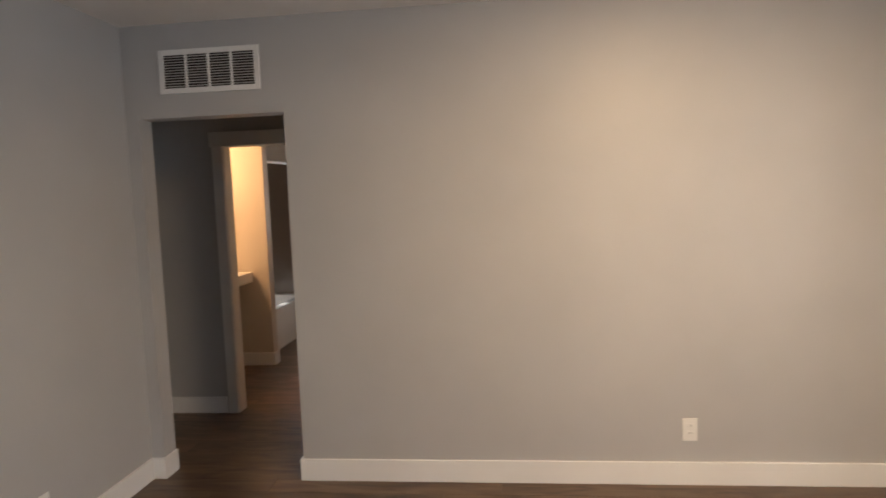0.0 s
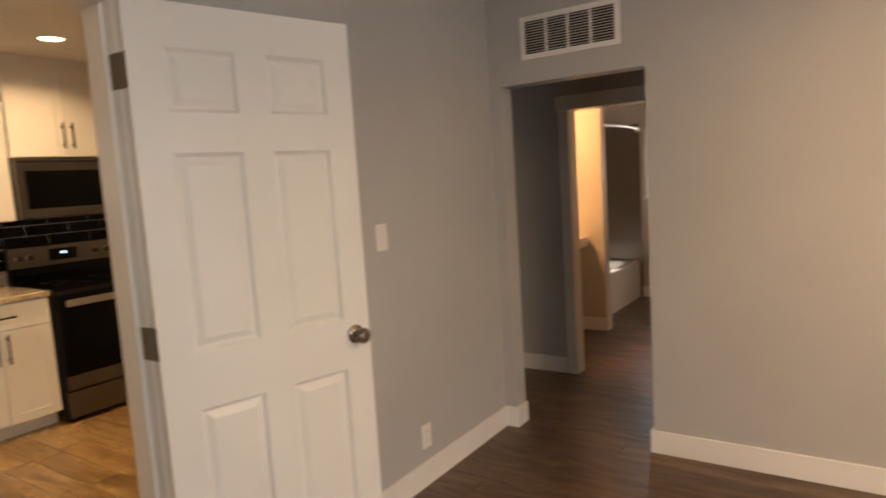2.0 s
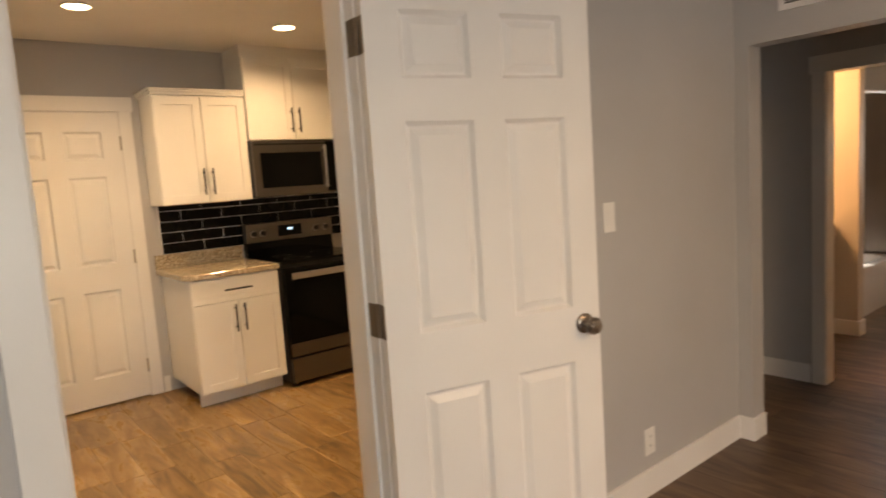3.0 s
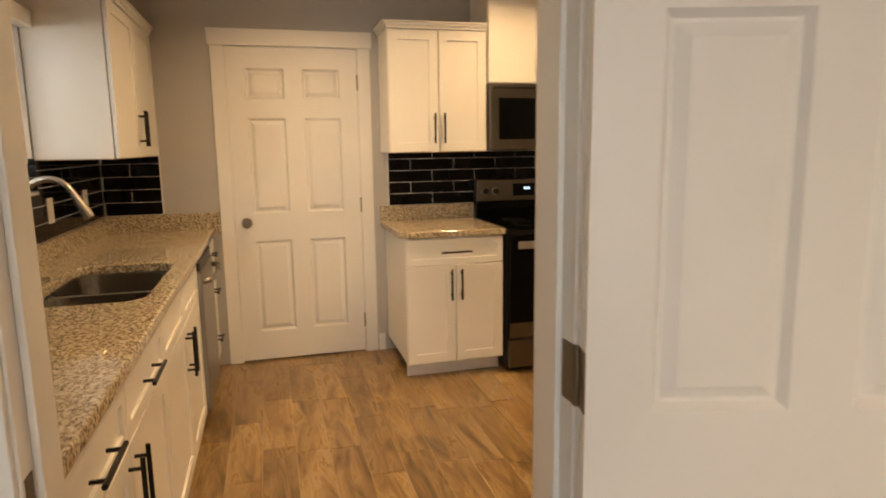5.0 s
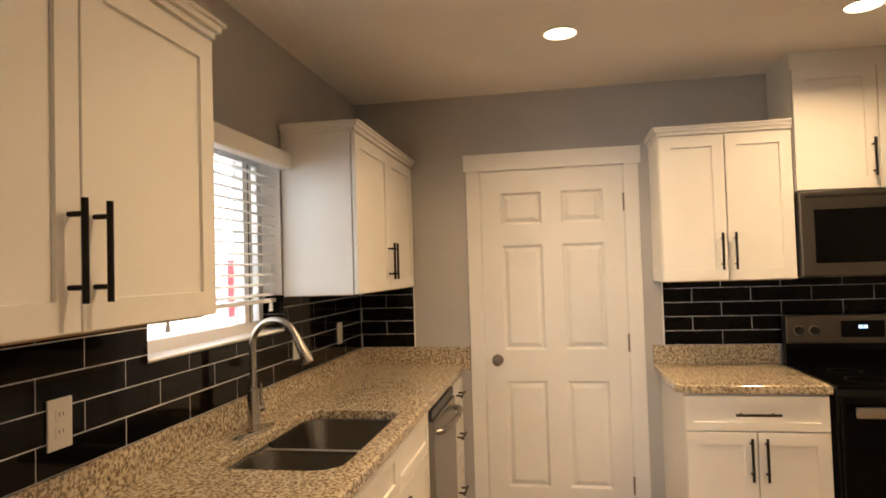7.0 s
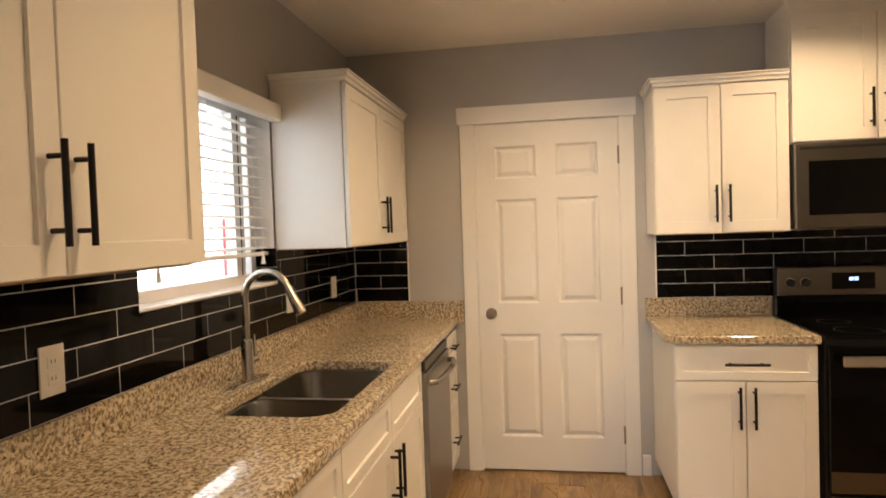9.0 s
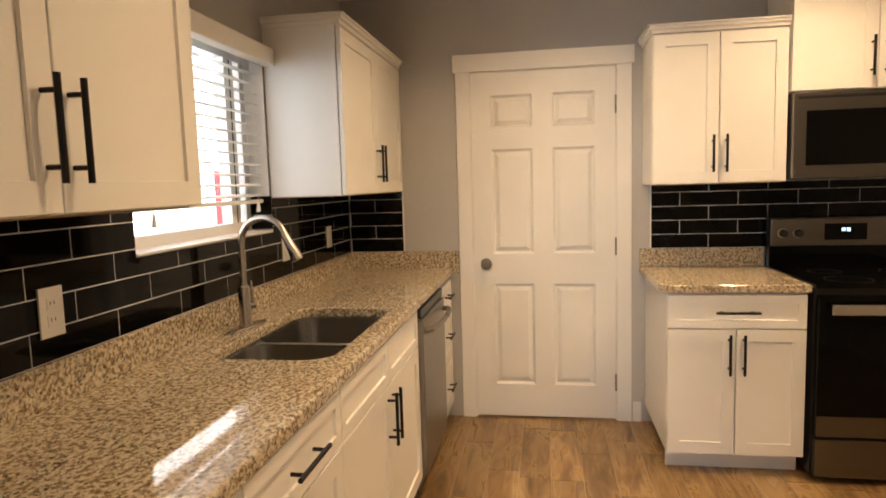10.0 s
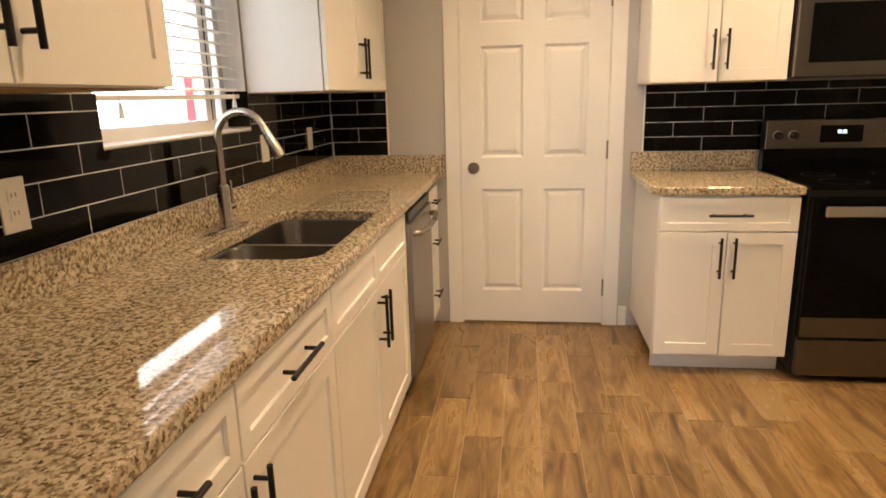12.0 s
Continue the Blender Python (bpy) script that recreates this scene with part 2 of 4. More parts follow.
def structure(name, bm, material, label, category):
    return tagged(part(name, bm, material), label, category, kind="structure")


def rounded_loop(x0, x1, y0, y1, r, n=6):
    pts = []
    for cx, cy, a0 in ((x1 - r, y1 - r, 0), (x0 + r, y1 - r, 90), (x0 + r, y0 + r, 180), (x1 - r, y0 + r, 270)):
        pts += [(cx + r * math.cos(radians(a0 + 90 * k / n)), cy + r * math.sin(radians(a0 + 90 * k / n))) for k in range(n + 1)]
    return pts


def plate(outer, holes, z0, z1):
    """A slab with the outline outer and holes through it."""
    bm = bmesh.new()
    edges = []
    for loop in (outer, *holes):
        vs = [bm.verts.new((x, y, z1)) for x, y in loop]
        edges += [bm.edges.new((vs[k], vs[(k + 1) % len(vs)])) for k in range(len(vs))]
    bmesh.ops.triangle_fill(bm, use_beauty=True, use_dissolve=False, edges=edges)
    faces = list(bm.faces)
    ext = bmesh.ops.extrude_face_region(bm, geom=faces)
    bmesh.ops.translate(bm, vec=(0, 0, z0 - z1), verts=[g for g in ext["geom"] if isinstance(g, bmesh.types.BMVert)])
    return bm


# ---- plan ----
PX0, PX1 = -0.990, -0.835          # partition between kitchen and room
DY0, DY1, DHEAD = 1.808, 2.610, 2.06   # doorway in the partition
FARX, WINY = -4.20, 1.158         # kitchen far wall and window wall
AY = 4.765                        # room wall with the opening
OX0, OX1, OHEAD = -0.762, 0.035, 1.968
KNORTH = 4.76
ROOM_Y0 = -0.9
TOP = 2.60

# room and kitchen walls
structure("wall_partition", boxes((PX0, PX1, ROOM_Y0, DY0 - 0.02, 0, TOP), (PX0, PX1, DY1 + 0.02, AY, 0, TOP), (PX0, PX1, DY0 - 0.02, DY1 + 0.02, DHEAD + 0.02, TOP)), WALL, "grey painted partition wall with a doorway", "wall")
structure("wall_opening", boxes((PX0, OX0, AY, AY + 0.12, 0, TOP), (OX1, ROOM_X1, AY, AY + 0.12, 0, TOP), (OX0, OX1, AY, AY + 0.12, OHEAD, TOP)), WALL, "grey painted wall with a cased opening to the hall", "wall")
structure("wall_room_south", boxes((PX0, ROOM_X1 + 0.12, ROOM_Y0 - 0.12, ROOM_Y0, 0, TOP)), WALL, "plain grey painted room wall", "wall")
EY0, EY1, EZ0, EZ1 = 0.38, 2.42, 0.58, 2.02
structure("wall_room_east", boxes((ROOM_X1, ROOM_X1 + 0.12, ROOM_Y0, EY0, 0, TOP), (ROOM_X1, ROOM_X1 + 0.12, EY1, AY + 0.12, 0, TOP), (ROOM_X1, ROOM_X1 + 0.12, EY0, EY1, 0, EZ0), (ROOM_X1, ROOM_X1 + 0.12, EY0, EY1, EZ1, TOP)), WALL, "plain grey painted room wall with a window opening", "wall")
WX0, WX1, WZ0, WZ1 = -3.090, -2.146, 1.228, 1.99
structure("wall_window", boxes((FARX - 0.12, WX0, WINY - 0.14, WINY, 0, TOP), (WX1, PX0, WINY - 0.14, WINY, 0, TOP), (WX0, WX1, WINY - 0.14, WINY, 0, WZ0), (WX0, WX1, WINY - 0.14, WINY, WZ1, TOP)), WALL, "grey painted kitchen wall with a window", "wall")
KD0, KD1, KDTOP = 1.925, 2.738, 2.045
structure("wall_far", boxes((FARX - 0.12, FARX, WINY, KD0 - 0.02, 0, TOP), (FARX - 0.12, FARX, KD1 + 0.02, KNORTH, 0, TOP), (FARX - 0.12, FARX, KD0 - 0.02, KD1 + 0.02, KDTOP + 0.02, TOP)), WALL, "grey painted kitchen wall behind door and stove", "wall")
structure("wall_kitchen_north", boxes((FARX - 0.12, PX0, KNORTH, KNORTH + 0.12, 0, TOP)), WALL, "plain grey painted kitchen wall", "wall")
structure("ceiling_kitchen", boxes((FARX - 0.12, PX0 + 0.001, WINY - 0.14, KNORTH + 0.12, KITCHEN_CEILING, KITCHEN_CEILING + 0.2)), CEILING, "off-white painted kitchen ceiling", "ceiling")
structure("ceiling_room", boxes((PX1 - 0.001, ROOM_X1 + 0.12, ROOM_Y0 - 0.12, AY + 0.001, ROOM_CEILING, ROOM_CEILING + 0.25)), CEILING, "off-white painted room ceiling", "ceiling")

# hall and bath
BY = 5.825
BX0, BX1, BHEAD = -0.800, 0.0, 1.905
HX0, HX1 = -2.6, 1.1
structure("wall_hall", boxes((HX0, BX0 - 0.02, BY, BY + 0.11, 0, TOP), (BX1 + 0.02, HX1, BY, BY + 0.11, 0, TOP), (BX0 - 0.02, BX1 + 0.02, BY, BY + 0.11, BHEAD + 0.02, TOP)), WALL, "grey painted hall wall with the bathroom doorway", "wall")
structure("wall_hall_ends", boxes((HX0 - 0.1, HX0, AY + 0.12, BY, 0, TOP), (HX1, HX1 + 0.1, AY + 0.12, BY, 0, TOP), (HX0, PX0, AY + 0.09, AY + 0.118, 0, TOP)), WALL, "plain grey hall end walls", "wall")
structure("ceiling_hall", boxes((HX0 - 0.1, HX1 + 0.1, AY + 0.12, BY, 2.40, 2.5)), CEILING, "off-white hall ceiling", "ceiling")
BATH_Y1, BATH_X0, BATH_X1 = 8.77, -2.05, 0.5
VX0, VX1, VZ0, VZ1 = -1.13, -0.48, 1.14, 1.91
structure("wall_bath_far", boxes((BATH_X0, VX0, BATH_Y1, BATH_Y1 + 0.12, 0, TOP), (VX1, BATH_X1, BATH_Y1, BATH_Y1 + 0.12, 0, TOP), (VX0, VX1, BATH_Y1, BATH_Y1 + 0.12, 0, VZ0), (VX0, VX1, BATH_Y1, BATH_Y1 + 0.12, VZ1, TOP)), BATH_WALL, "pale painted bathroom wall with a small window", "wall")
structure("wall_bath_sides", boxes((BATH_X0 - 0.1, BATH_X0, BY + 0.11, BATH_Y1 + 0.12, 0, TOP), (BATH_X1, BATH_X1 + 0.1, BY + 0.11, BATH_Y1 + 0.12, 0, TOP)), BATH_WALL, "pale painted bathroom side walls", "wall")
structure("wall_bath_wing", boxes((BATH_X0, -1.040, 7.115, 7.225, 0, TOP), bevel=0.003), BATH_WALL, "pale painted wing wall at the tub's end", "wall")
structure("ceiling_bath", boxes((BATH_X0 - 0.1, BATH_X1 + 0.1, BY + 0.11, BATH_Y1 + 0.12, 2.42, 2.52)), CEILING, "off-white bathroom ceiling", "ceiling")

# floors: base slabs, the planks come last
floor_kitchen = structure("floor_kitchen", boxes((FARX - 0.12, PX0 + 0.06, WINY - 0.14, KNORTH + 0.1, -0.12, -0.002)), FLOOR_GROUT, "golden wood-look plank floor in the kitchen", "floor")
floor_room = structure("floor_room", boxes((PX0 + 0.06, ROOM_X1 + 0.12, ROOM_Y0 - 0.12, AY, -0.12, -0.004), (HX0 - 0.1, HX1 + 0.1, AY, BATH_Y1 + 0.12, -0.12, -0.004)), JOINT_AND_SHADE_BLACK, "dark brown wood plank floor", "floor")


# ---- trim ----
def baseboard(x0, x1, y0, y1, label="white painted baseboard along the wall"):
    bm = boxes((x0, x1, y0, y1, 0, 0.118), bevel=0.003)
    return structure("baseboard", bm, TRIM, label, "baseboard")


T = 0.015
CW = 0.085
baseboard(PX1, PX1 + T, DY1 + CW + 0.012, AY - T)
baseboard(PX1, PX1 + T, ROOM_Y0, DY0 - CW - 0.012)
baseboard(PX1, OX0 + T, AY - T, AY)
baseboard(OX0, OX0 + T, AY + 0.001, AY + 0.12)
baseboard(OX1 - T, ROOM_X1, AY - T, AY)
baseboard(OX1 - T, OX1, AY + 0.001, AY + 0.12)
baseboard(HX0, BX0 - 0.09, BY - T, BY)
baseboard(BATH_X0, -1.025, 7.115 - T, 7.115)
baseboard(-1.040, -1.025, 7.116, 7.225)
baseboard(-1.19, BATH_X1, BATH_Y1 - T, BATH_Y1)
baseboard(FARX, FARX + T, KD1 + CW + 0.012, 2.88)


def casing(name, axis, face, out, a0, a1, top, width=CW, header=0.1, lip=0.014):
    """Flat door casing on a wall: two legs and a taller header with a lip. axis: the wall's normal."""
    def b(u0, u1, z0, z1, thick):
        p, q = sorted((face, face + out * thick))
        return (p, q, u0, u1, z0, z1) if axis == "x" else (u0, u1, p, q, z0, z1)
    frame_thing = thing(name, Matrix(), "white painted flat door casing with a wide header", "door trim", kind="structure")
    for u0, u1 in ((a0 - width, a0), (a1, a1 + width)):
        part("casing_leg", boxes(b(u0, u1, 0, top, 0.016), bevel=0.002), TRIM, frame_thing)
    part("casing_header", boxes(b(a0 - width - lip, a1 + width + lip, top, top + header, 0.020), bevel=0.002), TRIM, frame_thing)
    return frame_thing


casing("trim_kitchen_door", "x", FARX, 1, KD0 - 0.006, KD1 + 0.006, KDTOP + 0.004, width=0.082)
casing("trim_doorway_room", "x", PX1, 1, DY0 - 0.004, DY1 + 0.004, DHEAD)
casing("trim_doorway_kitchen", "x", PX0, -1, DY0 - 0.004, DY1 + 0.004, DHEAD)
casing("trim_bath_doorway", "y", BY, -1, BX0 - 0.004, BX1 + 0.004, BHEAD, width=0.075)

jamb = thing("trim_doorway_jamb", Matrix(), "white painted door jamb with stops", "door jamb", kind="structure")
part("jamb_side", boxes((PX0, PX1, DY0 - 0.019, DY0, 0, DHEAD)), TRIM, jamb)
part("jamb_side", boxes((PX0, PX1, DY1, DY1 + 0.019, 0, DHEAD)), TRIM, jamb)
part("jamb_head", boxes((PX0, PX1, DY0, DY1, DHEAD - 0.019, DHEAD)), TRIM, jamb)
part("door_stop", boxes((PX0 + 0.03, PX1 - 0.045, DY0, DY0 + 0.011, 0, DHEAD - 0.02), bevel=0.002), TRIM, jamb)
part("door_stop", boxes((PX0 + 0.03, PX1 - 0.045, DY1 - 0.011, DY1, 0, DHEAD - 0.02), bevel=0.002), TRIM, jamb)
part("strike_plate", boxes((PX1 - 0.036, PX1 - 0.008, DY0 - 0.001, DY0 + 0.0015, 0.91, 0.98)), HINGE, jamb, "small bronze strike plate")
bjamb = thing("trim_bath_jamb", Matrix(), "white painted bathroom door jamb", "door jamb", kind="structure")
part("jamb_side", boxes((BX0 - 0.019, BX0, BY, BY + 0.11, 0, BHEAD)), TRIM, bjamb)
part("jamb_side", boxes((BX1, BX1 + 0.019, BY, BY + 0.11, 0, BHEAD)), TRIM, bjamb)
part("jamb_head", boxes((BX0 - 0.019, BX1 + 0.019, BY, BY + 0.11, BHEAD, BHEAD + 0.019)), TRIM, bjamb)


# ---- doors ----
def six_panel(bm, w, h, t, cols, rows):
    """A moulded six-panel slab: x 0..w, thickness along y, sunk moulded panels on both faces."""
    xs = [0, cols[0][0], cols[0][1], cols[1][0], cols[1][1], w]
    zs = [0] + [z for r in rows for z in r] + [h]
    sink = 0.015
    for side in (-1, 1):
        y = side * t / 2
        for i in range(5):
            for k in range(7):
                x0, x1, z0, z1 = xs[i], xs[i + 1], zs[k], zs[k + 1]
                if i in (1, 3) and k in (1, 3, 5):
                    rings = []
                    for inset, depth in ((0, 0), (0.012, sink), (0.018, sink), (0.040, 0.003)):
                        yy = y - side * depth
                        rings.append([bm.verts.new(p) for p in ((x0 + inset, yy, z0 + inset), (x1 - inset, yy, z0 + inset), (x1 - inset, yy, z1 - inset), (x0 + inset, yy, z1 - inset))])
                    for a, b in zip(rings, rings[1:]):
                        for q in range(4):
                            bm.faces.new((a[q], a[(q + 1) % 4], b[(q + 1) % 4], b[q]))
                    bm.faces.new(rings[-1])
                else:
                    bm.faces.new([bm.verts.new(p) for p in ((x0, y, z0), (x1, y, z0), (x1, y, z1), (x0, y, z1))])
    for x in (0, w):
        bm.faces.new([bm.verts.new(p) for p in ((x, -t / 2, 0), (x, t / 2, 0), (x, t / 2, h), (x, -t / 2, h))])
    for z in (0, h):
        bm.faces.new([bm.verts.new(p) for p in ((0, -t / 2, z), (w, -t / 2, z), (w, t / 2, z), (0, t / 2, z))])
    bmesh.ops.remove_doubles(bm, verts=bm.verts, dist=0.0004)
    return bm


KNOB = [(0.033, 0.0), (0.033, 0.004), (0.028, 0.009), (0.014, 0.012), (0.012, 0.030), (0.020, 0.036), (0.0275, 0.046), (0.0285, 0.056), (0.022, 0.066), (0.008, 0.070)]


def panel_door(name, m, w, h, label, knob_sides, knob_x, knob_metal):
    door = thing(name, m, label, "door")
    stile = 0.139 * w
    cw = (w - 3 * stile) / 2
    cols = ((stile, stile + cw), (w - stile - cw, w - stile))
    k = h / 2.03
    rows = ((0.195 * k, 0.803 * k), (0.983 * k, 1.592 * k), (1.712 * k, 1.900 * k))
    slab = part("door_slab", six_panel(bmesh.new(), w, h, 0.035, cols, rows), DOOR, door)
    for side in knob_sides:
        bm = turned(lathe(KNOB), pose(knob_x, side * 0.0175, 0.925, -90 * side, 0, 0))
        part("door_knob", bm, knob_metal, slab, "round metal door knob", smooth=True)
    return door


def hinges(door, x, y, side, heights):
    for z in heights:
        bm = boxes((x - 0.036, x + 0.002, y - 0.0015, y + 0.0015, z - 0.05, z + 0.05))
        rod(bm, (x, y + side * 0.006, z - 0.052), (x, y + side * 0.006, z + 0.052), 0.0065, 10)
        part("hinge", bm, HINGE, door, "dark bronze butt hinge")


# open door of the doorway, swung back towards the room's wall
HPX, HPY = PX1 + 0.008, DY1 + 0.003
DOOR_W, OFF = 0.742, -0.0245
OPEN = math.degrees(math.atan2(3.320 - HPY, -0.592 - HPX) - math.atan2(OFF - 0.0175, DOOR_W + 0.004))
open_door = panel_door("door_open", pose(HPX, HPY, 0.012, 0, 0, OPEN) @ pose(0.004, OFF, 0), DOOR_W, 2.03, "white six-panel interior door standing open", (-1, 1), DOOR_W - 0.062, DARK_NICKEL)
for z in (0.23, 1.03, 1.83):
    bm = boxes((-0.0022, -0.0002, -0.0165, 0.0175, z - 0.05, z + 0.05))
    rod(bm, (-0.004, -OFF, z - 0.051), (-0.004, -OFF, z + 0.051), 0.0065, 10)
    part("hinge", bm, HINGE, open_door, "dark bronze butt hinge")
for z in (0.242, 1.042, 1.842):
    part("hinge_leaf", boxes((PX1 - 0.036, PX1 + 0.002, DY1 - 0.0025, DY1 + 0.001, z - 0.05, z + 0.05)), HINGE, jamb, "dark bronze hinge leaf")

kitchen_door = panel_door("door_closed", pose(FARX - 0.012, KD0, 0.012, 0, 0, 90), KD1 - KD0, KDTOP - 0.014, "white six-panel door closed in its casing", (-1,), 0.07, DARK_NICKEL)
for z in (0.22, 1.02, 1.82):
    bm = boxes((KD1 - KD0 - 0.004, KD1 - KD0 + 0.004, -0.0225, -0.0185, z - 0.05, z + 0.05))
    rod(bm, (KD1 - KD0 + 0.001, -0.025, z - 0.05), (KD1 - KD0 + 0.001, -0.025, z + 0.05), 0.006, 10)
    part("hinge", bm, NICKEL, kitchen_door, "nickel butt hinge")
kjamb = thing("trim_kitchen_jamb", Matrix(), "white painted jamb round the closed door", "door jamb", kind="structure")
part("jamb_side", boxes((FARX - 0.12, FARX, KD0 - 0.019, KD0 - 0.002, 0, KDTOP)), TRIM, kjamb)
part("jamb_side", boxes((FARX - 0.12, FARX, KD1 + 0.002, KD1 + 0.019, 0, KDTOP)), TRIM, kjamb)
part("jamb_head", boxes((FARX - 0.12, FARX, KD0 - 0.019, KD1 + 0.019, KDTOP, KDTOP + 0.019)), TRIM, kjamb)
# Added board closes the doorway; its near-black stands in for shade behind.
structure("door_shade_board", boxes((FARX - 0.16, FARX - 0.125, KD0 - 0.1, KD1 + 0.1, 0, 2.2)), JOINT_AND_SHADE_BLACK, "near-black board added for the dark behind the closed door", "wall")


# ---- cabinets ----
# Local frame of a unit: x along its front, the front faces -y, z up.
def shaker(w, h, t=0.019, rail=0.057):
    """A shaker front as one shell: chamfered outer edge, sunk flat panel."""
    bm = bmesh.new()
    rings = []
    for inset, y in ((0.0, t), (0.0, 0.0015), (0.0015, 0.0), (rail, 0.0), (rail + 0.001, 0.0085)):
        rings.append([bm.verts.new(p) for p in ((inset, y, inset), (w - inset, y, inset), (w - inset, y, h - inset), (inset, y, h - inset))])
    for a, b in zip(rings, rings[1:]):
        for k in range(4):
            bm.faces.new((a[k], a[(k + 1) % 4], b[(k + 1) % 4], b[k]))
    bm.faces.new(rings[-1])
    bm.faces.new(rings[0])
    return bm


def pull(length, vertical=True):
    """A bar pull that stands off -y from its middle."""
    h = length / 2
    bm = rod(bmesh.new(), (0, -0.033, -h), (0, -0.033, h), 0.0062, 14)
    for z in (-h + 0.028, h - 0.028):
        rod(bm, (0, -0.033, z), (0, 0, z), 0.005, 12)
    return bm if vertical else turned(bm, pose(0, 0, 0, 0, 90, 0))


def add_front(unit, name, x, z, w, h, handle=None, rail=0.057, length=0.19):
    """A door or drawer front at (x, z); handle: (dx, dz, vertical)."""
    ob = part(name, turned(shaker(w, h, rail=rail), pose(x, -0.0235, z)), CABINET, unit)
    if handle:
        dx, dz, vertical = handle
        part("handle", turned(pull(length, vertical), pose(x + dx, -0.0235, z + dz)), BLACK_METAL, ob, "black bar handle", smooth=True)
    return ob


def base_unit(m, w, d, label, layout, group="", toe=0.1, top=0.874, left_end=False, hinge_far=False):
    unit = thing("base_cabinet", m, label, "cabinet", group)
    if layout == "false_two":
        part("body", boxes((0, 0.018, 0.018, d, toe, top), (w - 0.018, w, 0.018, d, toe, top), (0, w, 0.0, 0.018, toe, top), (0.018, w - 0.018, 0.018, d, toe, toe + 0.018), (0.018, w - 0.018, d - 0.012, d, toe + 0.018, top)), CABINET, unit)
    else:
        part("body", boxes((0, w, 0.0, d, toe, top), bevel=0.001), CABINET, unit)
    part("toe_kick", boxes((0.0 if not left_end else 0.012, w, 0.070, 0.088, 0, toe)), CABINET, unit)
    g = 0.0025
    if layout in ("drawer_door", "drawer_two", "false_two"):
        drawer = 0.155
        z1 = top - 0.008 - drawer
        n = 2 if layout == "false_two" else 1
        add = 0 if n == 1 else 1
        for k in range(n):
            fw = w / n
            add_front(unit, "drawer_front", k * fw + g, z1, fw - 2 * g, drawer, None if add else (fw / 2 - g, drawer / 2, False), rail=0.038)
        hdoor = z1 - 0.006 - (toe + 0.004)
        if layout == "drawer_door":
            add_front(unit, "door", g, toe + 0.004, w - 2 * g, hdoor, (0.032 if hinge_far else w - 0.037, hdoor - 0.115, True))
        else:
            add_front(unit, "door", g, toe + 0.004, w / 2 - 2 * g, hdoor, (w / 2 - 0.034, hdoor - 0.115, True))
            add_front(unit, "door", w / 2 + g, toe + 0.004, w / 2 - 2 * g, hdoor, (0.029, hdoor - 0.115, True))
    elif layout == "three_drawers":
        z = toe + 0.004
        for hh in (0.30, 0.30, 0.155):
            add_front(unit, "drawer_front", g, z, w - 2 * g, hh - 0.006, (w / 2, hh / 2, False), rail=0.045, length=0.14)
            z += hh
    return unit


def wall_unit(m, w, d, z0, z1, label, doors, crown=(1, 1), handle_len=0.185, group="", crown_h=0.035):
    unit = thing("wall_cabinet", m, label, "cabinet", group)
    part("body", boxes((0, w, 0.0, d, z0, z1), bevel=0.001), CABINET, unit)
    part("underside", boxes((0.018, w - 0.018, 0.004, d - 0.004, z0 - 0.004, z0 + 0.002)), UNDERSIDE, unit, "raw maple cabinet underside")
    g = 0.0025
    first = w / doors
    for k, (x, fw) in enumerate(((0, first), (first, w - first))):
        hx = fw - 0.034 if k == 0 else 0.029
        add_front(unit, "door", x + g, z0 + 0.003, fw - 2 * g, z1 - z0 - 0.02, (hx, 0.145, True), length=handle_len)
    if crown_h:
        l, r = crown
        bm = bmesh.new()
        for step, (o, za, zb) in enumerate(((0.008, z1 - 0.008, z1 + 0.010), (0.020, z1 + 0.010, z1 + crown_h - 0.008), (0.030, z1 + crown_h - 0.008, z1 + crown_h))):
            box(bm, -o * l, w + o * r, -0.018 - o, d - 0.002, za, zb, bevel=0.0015)
        part("crown", bm, CABINET, unit, "small white crown moulding")
    return unit


WFRONT = 1.760     # faces of the base units under the window
R180, R90 = 180, 90
TOPZ = 0.915
base_unit(pose(-1.534, WFRONT, 0, 0, 0, R180), 0.562, WFRONT - WINY - 0.004, "white shaker base cabinet with a drawer above its door", "drawer_door", "base cabinets under the granite worktop", hinge_far=True)
base_unit(pose(-0.994, WFRONT, 0, 0, 0, R180), 0.538, WFRONT - WINY - 0.004, "narrow white shaker base cabinet beside the doorway", "drawer_door", "base cabinets under the granite worktop")
base_unit(pose(-2.098, WFRONT, 0, 0, 0, R180), 1.062, WFRONT - WINY - 0.004, "white shaker sink cabinet with false drawer fronts", "false_two", "base cabinets under the granite worktop")
base_unit(pose(-3.768, WFRONT, 0, 0, 0, R180), 0.395, WFRONT - WINY - 0.004, "white shaker drawer cabinet beside the dishwasher", "three_drawers", "base cabinets under the granite worktop")
RF = -3.550
base_unit(pose(RF, 2.902, 0, 0, 0, R90), 0.610, RF - FARX - 0.004, "white shaker base cabinet beside the stove", "drawer_two", left_end=True)

UF = 1.483
near_unit = wall_unit(pose(-1.030, UF, 0, 0, 0, R180), 0.914, UF - WINY - 0.004, 1.378, 2.085, "white shaker wall cabinet with black handles beside the window", 2, (0, 1), group="wall cabinets")
part("filler", boxes((-0.036, -0.001, -0.004, 0.016, 1.378, 2.085)), CABINET, near_unit)
wall_unit(pose(-3.100, UF, 0, 0, 0, R180), 1.09, UF - WINY - 0.004, 1.378, 2.100, "white shaker wall cabinet in the corner over the worktop", 2, (1, 0), group="wall cabinets")
